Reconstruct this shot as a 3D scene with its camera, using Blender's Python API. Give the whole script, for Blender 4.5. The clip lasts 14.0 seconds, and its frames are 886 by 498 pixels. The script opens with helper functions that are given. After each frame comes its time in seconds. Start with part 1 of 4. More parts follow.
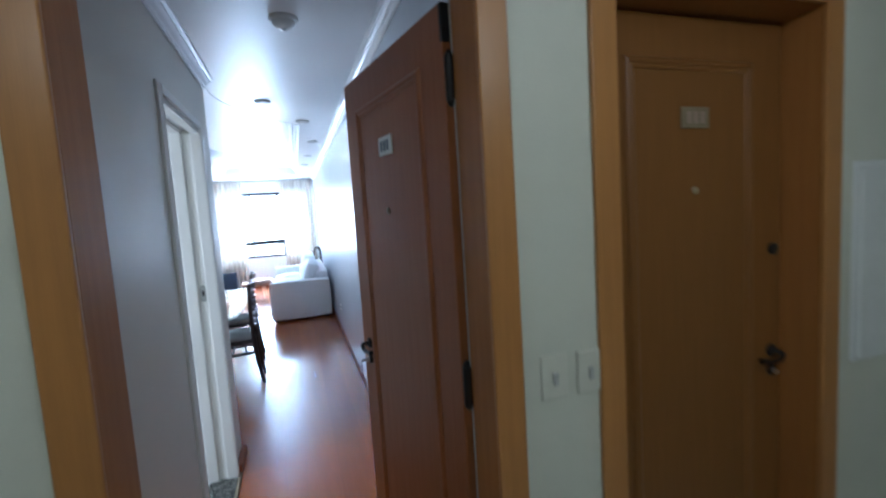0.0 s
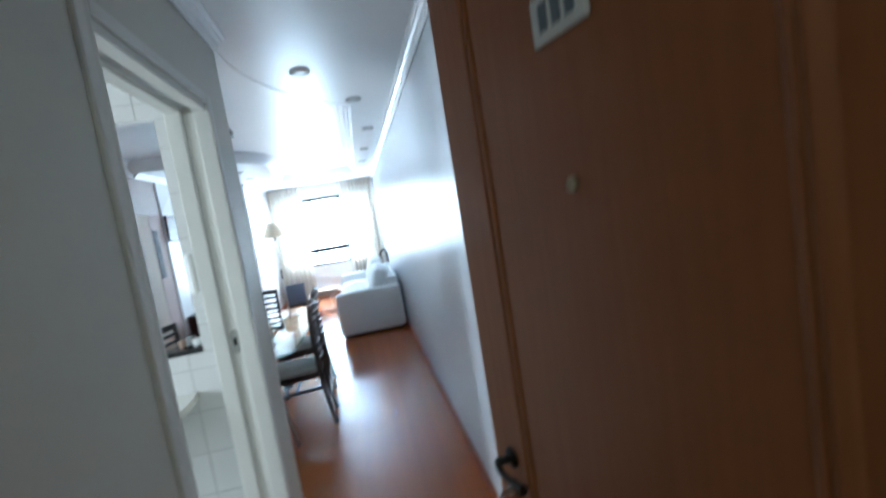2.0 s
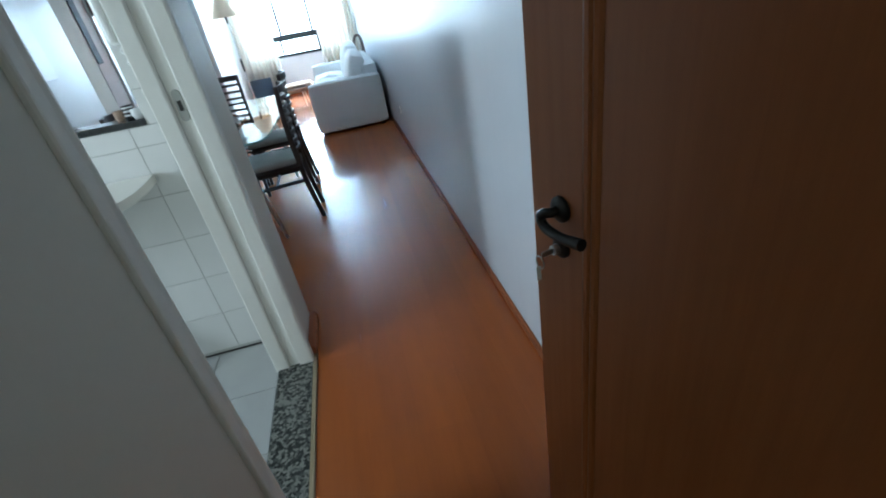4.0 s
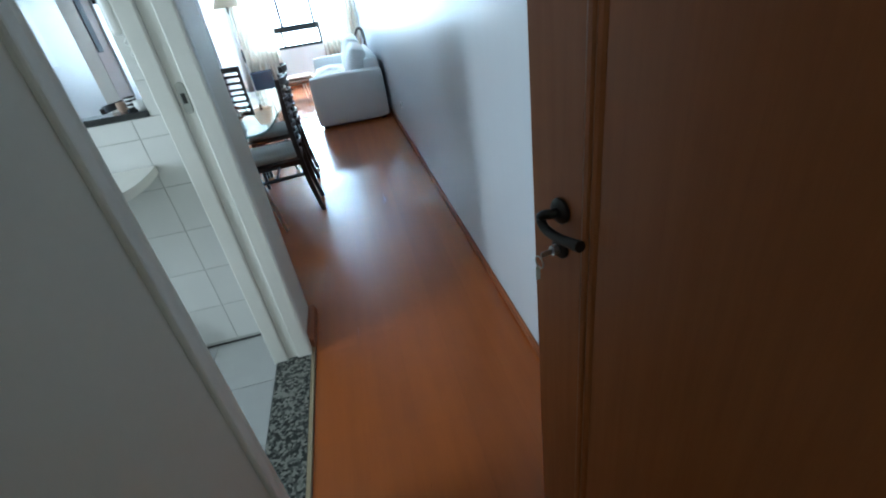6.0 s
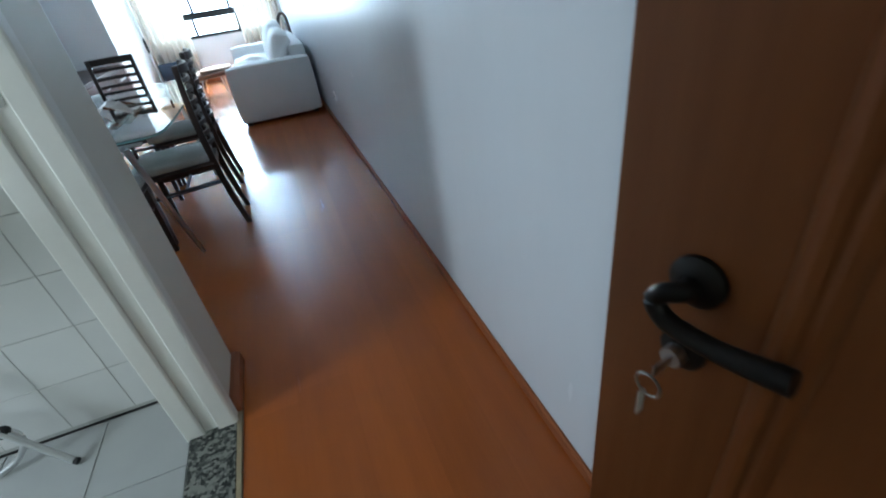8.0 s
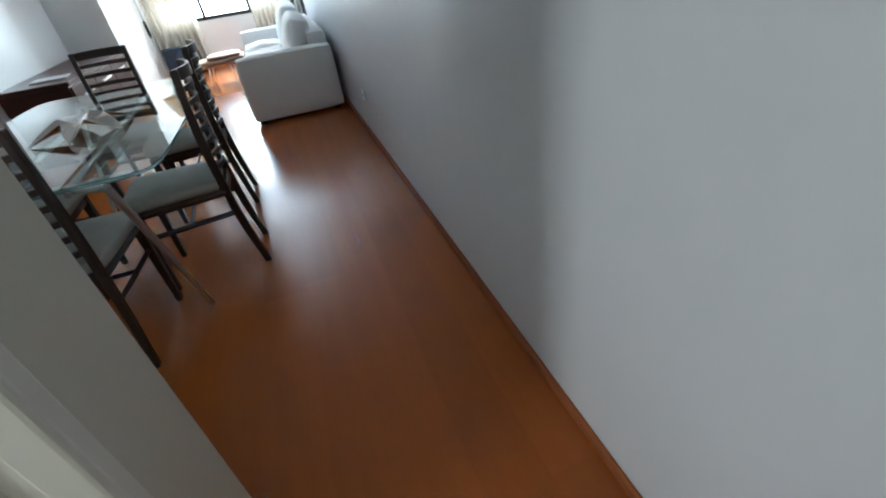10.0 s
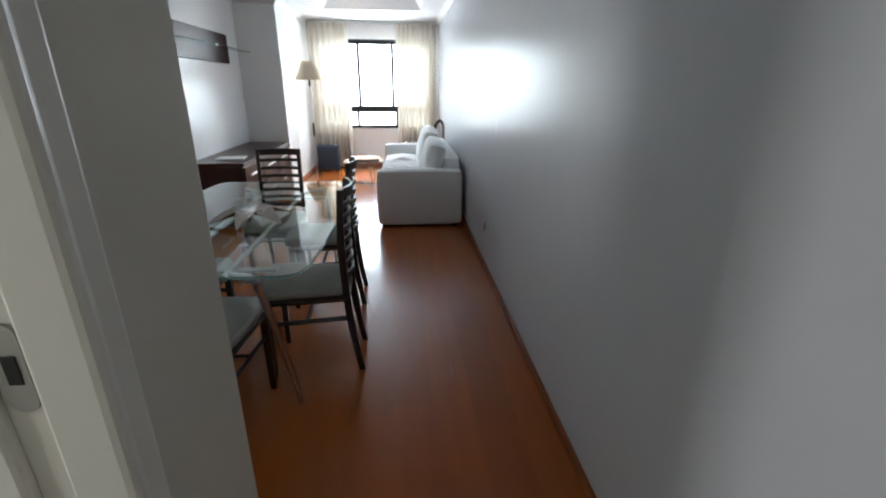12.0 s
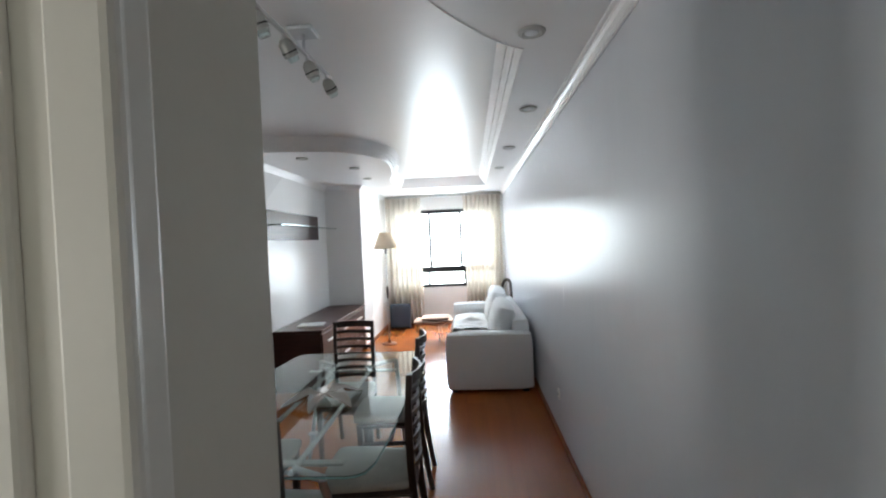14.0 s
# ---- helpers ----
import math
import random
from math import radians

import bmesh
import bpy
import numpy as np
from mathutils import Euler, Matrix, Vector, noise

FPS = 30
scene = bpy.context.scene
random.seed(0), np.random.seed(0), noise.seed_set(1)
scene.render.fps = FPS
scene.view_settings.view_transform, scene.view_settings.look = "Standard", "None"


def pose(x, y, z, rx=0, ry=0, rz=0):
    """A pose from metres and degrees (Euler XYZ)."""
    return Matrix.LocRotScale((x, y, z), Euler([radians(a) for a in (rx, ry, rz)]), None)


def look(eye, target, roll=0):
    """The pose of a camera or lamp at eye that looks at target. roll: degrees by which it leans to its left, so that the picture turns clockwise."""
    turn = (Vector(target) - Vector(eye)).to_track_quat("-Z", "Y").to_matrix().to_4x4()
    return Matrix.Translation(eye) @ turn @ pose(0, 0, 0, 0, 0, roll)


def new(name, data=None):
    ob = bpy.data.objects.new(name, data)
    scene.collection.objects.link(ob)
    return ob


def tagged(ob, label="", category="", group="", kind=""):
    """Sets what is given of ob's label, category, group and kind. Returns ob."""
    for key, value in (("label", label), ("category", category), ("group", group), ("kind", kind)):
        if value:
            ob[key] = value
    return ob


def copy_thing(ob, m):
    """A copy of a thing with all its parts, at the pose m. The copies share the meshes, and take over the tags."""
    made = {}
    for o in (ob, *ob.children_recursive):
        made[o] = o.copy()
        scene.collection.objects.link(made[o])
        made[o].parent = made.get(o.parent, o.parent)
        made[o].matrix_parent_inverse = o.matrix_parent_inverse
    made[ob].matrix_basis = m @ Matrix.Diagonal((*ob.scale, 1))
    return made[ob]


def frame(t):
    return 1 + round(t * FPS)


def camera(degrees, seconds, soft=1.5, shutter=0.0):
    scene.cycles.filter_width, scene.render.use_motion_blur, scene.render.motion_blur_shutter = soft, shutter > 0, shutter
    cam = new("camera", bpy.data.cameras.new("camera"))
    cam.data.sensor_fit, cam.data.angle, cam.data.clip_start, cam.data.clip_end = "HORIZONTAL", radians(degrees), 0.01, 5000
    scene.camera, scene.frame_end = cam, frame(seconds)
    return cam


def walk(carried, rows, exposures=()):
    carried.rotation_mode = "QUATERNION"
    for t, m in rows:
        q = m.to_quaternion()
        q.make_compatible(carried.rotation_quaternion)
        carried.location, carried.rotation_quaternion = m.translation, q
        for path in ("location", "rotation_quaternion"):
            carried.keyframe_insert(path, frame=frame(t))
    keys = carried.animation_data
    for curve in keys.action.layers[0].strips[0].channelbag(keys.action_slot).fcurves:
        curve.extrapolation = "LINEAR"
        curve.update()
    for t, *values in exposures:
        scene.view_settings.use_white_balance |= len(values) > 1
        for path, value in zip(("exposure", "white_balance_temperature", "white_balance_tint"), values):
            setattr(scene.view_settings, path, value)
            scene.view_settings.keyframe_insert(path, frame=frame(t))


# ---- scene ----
cam = camera(90.0, 14.0, soft=2.0, shutter=0.4)
PATH = [
    (0, (-0.513, -1.105, 1.57), (0.109, 0.788, 1.389), -3.6),
    (0.3, (-0.48, -0.918, 1.619), (0.022, 1.017, 1.567), -1.8),
    (0.6, (-0.455, -0.749, 1.65), (-0.038, 1.207, 1.664), -0.3),
    (1, (-0.472, -0.546, 1.668), (-0.026, 1.401, 1.765), 1.3),
    (1.5, (-0.508, -0.281, 1.698), (0.054, 1.631, 1.867), -0.7),
    (2, (-0.488, -0.121, 1.572), (-0.139, 1.839, 1.383), -9.1),
    (2.5, (-0.496, 0.019, 1.452), (-0.376, 1.91, 0.813), -15.0),
    (3, (-0.529, 0.11, 1.36), (-0.313, 1.859, 0.414), -9.5),
    (3.5, (-0.538, 0.16, 1.347), (-0.292, 1.878, 0.354), -10.4),
    (6, (-0.546, 0.149, 1.362), (-0.292, 1.853, 0.346), -9.1),
    (6.5, (-0.585, 0.181, 1.35), (-0.335, 1.896, 0.351), -8.1),
    (7, (-0.586, 0.215, 1.319), (-0.138, 1.877, 0.3), -7.5),
    (7.5, (-0.533, 0.367, 1.301), (-0.058, 2.011, 0.266), -10.0),
    (8, (-0.507, 0.558, 1.248), (-0.028, 2.176, 0.173), -8.7),
    (8.2, (-0.5, 0.616, 1.247), (-0.045, 2.22, 0.142), -8.7),
    (10.3, (-0.567, 1.307, 1.269), (-0.143, 2.898, 0.135), -8.5),
    (10.5, (-0.571, 1.302, 1.274), (-0.223, 2.913, 0.142), -9.7),
    (11, (-0.615, 1.337, 1.325), (-0.389, 3.03, 0.286), -7.2),
    (11.5, (-0.649, 1.37, 1.37), (-0.445, 3.175, 0.533), -1.7),
    (12, (-0.682, 1.398, 1.419), (-0.517, 3.27, 0.734), 0.4),
    (12.5, (-0.688, 1.405, 1.453), (-0.559, 3.322, 0.899), 0.5),
    (13, (-0.694, 1.428, 1.519), (-0.602, 3.405, 1.231), 0.5),
    (13.5, (-0.678, 1.404, 1.56), (-0.677, 3.402, 1.462), 0.5),
    (14, (-0.671, 1.412, 1.584), (-0.796, 3.408, 1.549), -2.5),
]
# the clip's automatic exposure and white balance: seconds, stops, kelvin, tint
EXPOSURES = [(0.0, 0.97, 4800, 9), (0.5, 1.1, 4790, 7), (1.5, 0.95, 5000, 2), (2.0, 0.85, 5090, 1), (3.0, 0.58, 5000, -2), (6.0, 0.68, 5000, -3), (8.0, 0.55, 5130, -1), (10.5, 0.33, 6000, 4), (11.0, 0.07, 6080, 6), (12.0, -0.06, 6200, 8), (14.0, 0.18, 6300, 9)]
walk(cam, [(t, look(eye, target, roll)) for t, eye, target, roll in PATH], EXPOSURES)

# ---- world and lights ----
world = bpy.data.worlds.new("world")
scene.world = world
world.use_nodes = True
wn = world.node_tree.nodes
sky = wn.new("ShaderNodeTexSky")
sky.sky_type = "NISHITA"
sky.sun_disc = False
sky.sun_elevation, sky.sun_rotation = radians(50), radians(20)
world.node_tree.links.new(sky.outputs[0], wn["Background"].inputs[0])
wn["Background"].inputs[1].default_value = 0.15


def lamp(name, kind, m, energy, color, **more):
    data = bpy.data.lights.new(name, kind)
    data.energy, data.color = energy, color
    ob = new(name, data)
    ob.matrix_world = m
    if kind == "AREA":
        data.shape = "RECTANGLE"
        data.size, data.size_y = more["size"]
    if kind == "SUN":
        data.angle = more["angle"]
    if kind == "POINT":
        data.shadow_soft_size = more["radius"]
    return ob


lamp("sun", "SUN", look((3, 20, 18), (0, 2, 0)), 5.0, (1.0, 0.95, 0.88), angle=radians(0.6))
lamp("window_daylight", "AREA", look((-1.19, 10.30, 1.5), (-1.19, 0, 1.9)), 240, (0.86, 0.95, 1.0), size=(2.0, 1.6))
lamp("kitchen_window_daylight", "AREA", look((-3.32, 0.98, 1.36), (0, 2.05, 1.30)), 22, (1.0, 0.95, 0.885), size=(0.5, 0.9))
# two unseen hall lamps, placed to brighten the doors and the hall wall
for hx, power in ((0.30, 5.8), (-1.25, 3.4)):
    lamp("hall_lamp", "POINT", pose(hx, -1.45, 2.30), power, (1.0, 0.93, 0.74), radius=0.09)


# ---- materials ----
def material(name, base, rough=0.5, metal=0.0, second=None, scale=6.0, stretch=(1, 1, 1), bump=0.0, bump_scale=60.0,
             tint=0.0, spec=0.5, coat=0.0, rough_vary=0.05, detail=4.0):
    """Base colour varied at two scales, gloss varied, fine relief; tint: how far single pieces differ."""
    m = bpy.data.materials.new(name)
    m.use_nodes = True
    nt = m.node_tree
    n, l = nt.nodes, nt.links
    b = n["Principled BSDF"]
    b.inputs["Metallic"].default_value = metal
    b.inputs["Specular IOR Level"].default_value = spec
    b.inputs["Coat Weight"].default_value = coat
    b.inputs["Coat Roughness"].default_value = 0.09
    tc = n.new("ShaderNodeTexCoord")
    mp = n.new("ShaderNodeMapping")
    mp.inputs["Scale"].default_value = stretch
    l.new(tc.outputs["Object"], mp.inputs["Vector"])
    big = n.new("ShaderNodeTexNoise")
    big.inputs["Scale"].default_value, big.inputs["Detail"].default_value = scale, detail
    l.new(mp.outputs[0], big.inputs["Vector"])
    fine = n.new("ShaderNodeTexNoise")
    fine.inputs["Scale"].default_value, fine.inputs["Detail"].default_value = bump_scale, 3.0
    l.new(mp.outputs[0], fine.inputs["Vector"])
    if second is None:
        second = tuple(c * 0.93 for c in base)
    mix = n.new("ShaderNodeMix")
    mix.data_type = "RGBA"
    mix.inputs["A"].default_value, mix.inputs["B"].default_value = (*base, 1), (*second, 1)
    ramp = n.new("ShaderNodeMapRange")
    ramp.inputs["From Min"].default_value, ramp.inputs["From Max"].default_value = 0.35, 0.68
    both = n.new("ShaderNodeMath")
    both.operation = "MULTIPLY_ADD"
    both.inputs[1].default_value = 0.3
    l.new(fine.outputs["Fac"], both.inputs[0])
    less = n.new("ShaderNodeMath")
    less.operation = "MULTIPLY"
    less.inputs[1].default_value = 0.7
    l.new(big.outputs["Fac"], less.inputs[0])
    l.new(less.outputs[0], both.inputs[2])
    l.new(both.outputs[0], ramp.inputs["Value"])
    l.new(ramp.outputs[0], mix.inputs["Factor"])
    colour = mix.outputs["Result"]
    if tint:
        info = n.new("ShaderNodeObjectInfo")
        hsv = n.new("ShaderNodeHueSaturation")
        mr = n.new("ShaderNodeMapRange")
        mr.inputs["To Min"].default_value, mr.inputs["To Max"].default_value = 1 - tint, 1 + tint
        l.new(info.outputs["Random"], mr.inputs["Value"])
        l.new(mr.outputs[0], hsv.inputs["Value"])
        l.new(colour, hsv.inputs["Color"])
        colour = hsv.outputs[0]
    l.new(colour, b.inputs["Base Color"])
    rr = n.new("ShaderNodeMapRange")
    rr.inputs["To Min"].default_value, rr.inputs["To Max"].default_value = max(0.02, rough - rough_vary), min(1, rough + rough_vary)
    l.new(big.outputs["Fac"], rr.inputs["Value"])
    l.new(rr.outputs[0], b.inputs["Roughness"])
    if bump:
        bp = n.new("ShaderNodeBump")
        bp.inputs["Strength"].default_value, bp.inputs["Distance"].default_value = bump, 0.002
        l.new(fine.outputs["Fac"], bp.inputs["Height"])
        l.new(bp.outputs[0], b.inputs["Normal"])
    return m


M_WALL = material("semi_gloss_wall_paint", (0.85, 0.85, 0.84), 0.28, second=(0.835, 0.835, 0.825), scale=0.6, bump_scale=3, detail=0.0, rough_vary=0.02, spec=0.15)
# the wall paint toned darker and bluer, for the shade on the east wall
M_EAST = material("wall_paint_east_shade", (0.67, 0.70, 0.745), 0.26, second=(0.655, 0.685, 0.73), scale=6.0, stretch=(1, 1.6, 0.35), bump=0.5, bump_scale=9.0, rough_vary=0.03, spec=0.07)
# same wall paint at the kitchen side, its dimmer light put into the base
M_SIDE = material("wall_paint_side_shade", (0.64, 0.62, 0.55), 0.34, second=(0.62, 0.60, 0.53), scale=1.1, rough_vary=0.03, spec=0.2)
M_CEIL = material("semi_gloss_ceiling_paint", (0.84, 0.845, 0.85), 0.32, second=(0.835, 0.84, 0.845), scale=0.5, bump=0.5, bump_scale=4, detail=0.0, rough_vary=0.01, spec=0.4)
M_TRIM = material("white_satin_enamel", (0.77, 0.76, 0.71), 0.46, second=(0.74, 0.73, 0.68), scale=5, bump=0.05, spec=0.3)
M_PLASTER = material("white_moulding", (0.89, 0.89, 0.89), 0.3, scale=4, bump=0.04)
M_HALL = material("cream_hall_paint", (0.67, 0.67, 0.58), 0.55, second=(0.62, 0.62, 0.535), scale=3, bump=0.15, bump_scale=140)
M_CREAM = material("beige_door_laminate", (0.56, 0.495, 0.41), 0.65, spec=0.1, scale=3, bump=0.05)
M_TAUPE = material("taupe_laminate", (0.42, 0.35, 0.31), 0.5, scale=3, bump=0.05)
M_ROSE = material("rose_beige_laminate", (0.48, 0.39, 0.355), 0.65, spec=0.1, scale=3, bump=0.05)
M_FLOOR = material("cherry_laminate", (0.36, 0.098, 0.015), 0.25, second=(0.305, 0.083, 0.014), scale=2.6, stretch=(7, 0.5, 1), bump=0.03, bump_scale=22, tint=0.07, rough_vary=0.05, spec=0.22, coat=0.24)
M_BASEB = material("cherry_wood_skirting", (0.33, 0.115, 0.04), 0.4, spec=0.2, second=(0.25, 0.085, 0.035), scale=3, stretch=(8, 0.6, 8), bump=0.05)
M_DOOR = material("mahogany_door_veneer", (0.31, 0.108, 0.031), 0.40, second=(0.265, 0.090, 0.026), spec=0.35, scale=4.5, stretch=(14, 14, 0.7), bump=0.08, bump_scale=30, rough_vary=0.08)
M_DOOR2 = material("yellow_brown_door_veneer", (0.23, 0.100, 0.023), 0.42, second=(0.205, 0.088, 0.020), spec=0.3, scale=4.5, stretch=(14, 14, 0.7), bump=0.08, bump_scale=30)
M_JAMB = material("red_brown_jamb_wood", (0.38, 0.165, 0.043), 0.42, spec=0.12, second=(0.33, 0.14, 0.037), scale=4, stretch=(12, 12, 0.6), bump=0.08, bump_scale=30)
M_CASING = material("honey_wood_casing", (0.44, 0.205, 0.052), 0.34, second=(0.38, 0.175, 0.045), scale=4, stretch=(12, 12, 0.6), bump=0.08, bump_scale=30)
M_DARKWOOD = material("dark_stained_wood", (0.026, 0.016, 0.012), 0.33, second=(0.042, 0.024, 0.017), scale=5, stretch=(6, 6, 1), bump=0.06)
M_MAROON = material("dark_mahogany_board", (0.060, 0.018, 0.012), 0.34, second=(0.040, 0.013, 0.010), scale=4, stretch=(1, 0.5, 10), bump=0.05, spec=0.3)
M_PANEL = material("satin_mahogany_panel", (0.050, 0.018, 0.013), 0.34, second=(0.036, 0.013, 0.010), scale=4, stretch=(1, 0.5, 10), bump=0.05, spec=0.16)
M_SEAT = material("grey_beige_seat_fabric", (0.42, 0.405, 0.37), 0.9, second=(0.36, 0.345, 0.315), scale=10, bump=0.5, bump_scale=240)
M_SOFA = material("white_sofa_fabric", (0.86, 0.87, 0.87), 0.9, second=(0.83, 0.84, 0.84), scale=5, bump=0.4, bump_scale=180)
M_SHEET = material("white_cotton_throw", (0.84, 0.84, 0.84), 0.8, scale=8, bump=0.4, bump_scale=120)
M_BLACK = material("black_iron", (0.010, 0.0095, 0.0095), 0.42, second=(0.018, 0.017, 0.016), scale=20, bump=0.15, spec=0.35)
M_BLACKBOX = material("black_loudspeaker_cloth", (0.030, 0.048, 0.078), 0.7, scale=12, bump=0.4, bump_scale=200)
M_ALU = material("dark_window_aluminium", (0.022, 0.025, 0.028), 0.6, scale=10, spec=0.3)
M_CHROME = material("brushed_steel", (0.62, 0.63, 0.64), 0.34, metal=1.0, scale=12, rough_vary=0.08)
M_STEEL = material("dull_steel", (0.42, 0.42, 0.40), 0.45, metal=0.7, scale=15, rough_vary=0.08)
M_SILVER = material("satin_silver", (0.62, 0.60, 0.56), 0.13, metal=1.0, second=(0.56, 0.54, 0.50), scale=9, bump=0.1, bump_scale=25)
# white tiles with the kitchen's shade put into both greyed base colours
M_TILE = material("shaded_white_glazed_tile", (0.63, 0.63, 0.615), 0.16, second=(0.605, 0.605, 0.59), scale=4, tint=0.02, bump=0.03, bump_scale=12)
M_FTILE = material("shaded_white_floor_tile", (0.41, 0.42, 0.41), 0.22, second=(0.385, 0.395, 0.39), scale=5, tint=0.025, bump=0.04, bump_scale=18)
M_GROUT = material("grey_grout", (0.40, 0.40, 0.38), 0.9, scale=20, bump=0.3)
M_WHITE = material("white_plastic", (0.78, 0.79, 0.78), 0.35, scale=10, bump=0.03)
M_SHADE = material("cream_lampshade", (0.80, 0.64, 0.46), 0.8, scale=14, bump=0.3, bump_scale=150)
M_BROWN = material("brown_suede_cushion", (0.40, 0.29, 0.225), 0.85, second=(0.34, 0.24, 0.185), scale=9, bump=0.4, bump_scale=120)
M_COUNTER = material("black_granite", (0.012, 0.0125, 0.014), 0.07, second=(0.028, 0.029, 0.031), scale=90, bump=0.02, spec=0.4)
M_GREY = material("grey_sign_paint", (0.16, 0.19, 0.24), 0.5, scale=20)
M_DULL = material("dull_grey_plastic", (0.045, 0.048, 0.055), 0.6, spec=0.12, scale=20)
M_PLATE = material("dull_beige_sign_plate", (0.26, 0.205, 0.125), 0.6, spec=0.2, scale=14)
M_IVORY = material("ivory_plastic", (0.70, 0.69, 0.60), 0.4, scale=10, bump=0.03)
M_PAPER = material("white_paper", (0.78, 0.78, 0.76), 0.7, scale=12)
M_CONC = material("pale_concrete", (0.5, 0.5, 0.48), 0.8, scale=3, bump=0.2)
M_SILL = material("brass_strip", (0.50, 0.42, 0.28), 0.35, metal=0.8, scale=20)


def granite():
    m = material("speckled_grey_granite", (0.30, 0.31, 0.30), 0.25, second=(0.2, 0.21, 0.2), scale=30, bump=0.03)
    n, l = m.node_tree.nodes, m.node_tree.links
    tc = n["Texture Coordinate"]
    vo = n.new("ShaderNodeTexVoronoi")
    vo.inputs["Scale"].default_value = 95
    l.new(tc.outputs["Object"], vo.inputs["Vector"])
    cr = n.new("ShaderNodeValToRGB")
    cr.color_ramp.elements[0].color, cr.color_ramp.elements[1].color = (0.022, 0.024, 0.022, 1), (0.21, 0.21, 0.185, 1)
    cr.color_ramp.elements[0].position, cr.color_ramp.elements[1].position = 0.25, 0.75
    mid = cr.color_ramp.elements.new(0.5)
    mid.color = (0.085, 0.09, 0.08, 1)
    sep = n.new("ShaderNodeSeparateColor")
    l.new(vo.outputs["Color"], sep.inputs[0])
    l.new(sep.outputs[0], cr.inputs[0])
    l.new(cr.outputs[0], n["Principled BSDF"].inputs["Base Color"])
    return m


M_GRANITE = granite()


def glass(name, colour, rough=0.0, ior=1.45):
    m = bpy.data.materials.new(name)
    m.use_nodes = True
    b = m.node_tree.nodes["Principled BSDF"]
    b.inputs["Base Color"].default_value = (*colour, 1)
    b.inputs["Transmission Weight"].default_value = 1.0
    b.inputs["Roughness"].default_value = rough
    b.inputs["IOR"].default_value = ior
    return m


M_GLASS = glass("clear_float_glass", (0.82, 0.94, 0.92))
M_EDGE = material("polished_glass_edge", (0.30, 0.50, 0.48), 0.15, second=(0.24, 0.44, 0.43), scale=8, spec=0.6)
M_PANE = glass("window_glass", (0.98, 0.99, 0.99))


def sheer():
    m = bpy.data.materials.new("cream_sheer_curtain")
    m.use_nodes = True
    n, l = m.node_tree.nodes, m.node_tree.links
    out = n["Material Output"]
    n.remove(n["Principled BSDF"])
    tc = n.new("ShaderNodeTexCoord")
    no = n.new("ShaderNodeTexNoise")
    no.inputs["Scale"].default_value = 5
    l.new(tc.outputs["Object"], no.inputs["Vector"])
    mix = n.new("ShaderNodeMix")
    mix.data_type = "RGBA"
    mix.inputs["A"].default_value, mix.inputs["B"].default_value = (0.86, 0.80, 0.72, 1), (0.82, 0.755, 0.675, 1)
    l.new(no.outputs["Fac"], mix.inputs["Factor"])
    d, t, tr = n.new("ShaderNodeBsdfDiffuse"), n.new("ShaderNodeBsdfTranslucent"), n.new("ShaderNodeBsdfTransparent")
    l.new(mix.outputs["Result"], d.inputs[0])
    t.inputs[0].default_value = (0.20, 0.185, 0.155, 1)
    a, c = n.new("ShaderNodeMixShader"), n.new("ShaderNodeMixShader")
    a.inputs[0].default_value = 0.32
    l.new(d.outputs[0], a.inputs[1])
    l.new(t.outputs[0], a.inputs[2])
    c.inputs[0].default_value = 0.012
    l.new(a.outputs[0], c.inputs[1])
    l.new(tr.outputs[0], c.inputs[2])
    l.new(c.outputs[0], out.inputs[0])
    return m


M_CURTAIN = sheer()


# ---- mesh tools ----
def box(bm, x0, x1, y0, y1, z0, z1, bevel=0.0, seg=1):
    x0, x1 = min(x0, x1), max(x0, x1)
    y0, y1 = min(y0, y1), max(y0, y1)
    v = bmesh.ops.create_cube(bm, size=1.0)["verts"]
    bmesh.ops.scale(bm, vec=(x1 - x0, y1 - y0, z1 - z0), verts=v)
    bmesh.ops.translate(bm, vec=((x0 + x1) / 2, (y0 + y1) / 2, (z0 + z1) / 2), verts=v)
    if bevel:
        e = list({e for q in v for e in q.link_edges})
        bmesh.ops.bevel(bm, geom=e, offset=bevel, segments=seg, affect="EDGES", profile=0.5)


def boxed(x0, x1, y0, y1, z0, z1, bevel=0.0, seg=1):
    bm = bmesh.new()
    box(bm, x0, x1, y0, y1, z0, z1, bevel, seg)
    return bm


def lathe(bm, profile, n=24, at=(0, 0, 0), m=None):
    """Turn a profile of (radius, height) about z."""
    rings, made = [], []
    for r, z in profile:
        ring = [bm.verts.new((r * math.cos(2 * math.pi * i / n), r * math.sin(2 * math.pi * i / n), z)) for i in range(n)]
        rings.append(ring)
        made += ring
    for a, b in zip(rings, rings[1:]):
        for i in range(n):
            bm.faces.new((a[i], a[(i + 1) % n], b[(i + 1) % n], b[i]))
    bm.faces.new(rings[0][::-1])
    bm.faces.new(rings[-1])
    if m is not None:
        bmesh.ops.transform(bm, matrix=m, verts=made)
    bmesh.ops.translate(bm, vec=at, verts=made)


def turned(profile, n=24, at=(0, 0, 0), m=None):
    bm = bmesh.new()
    lathe(bm, profile, n, at, m)
    return bm


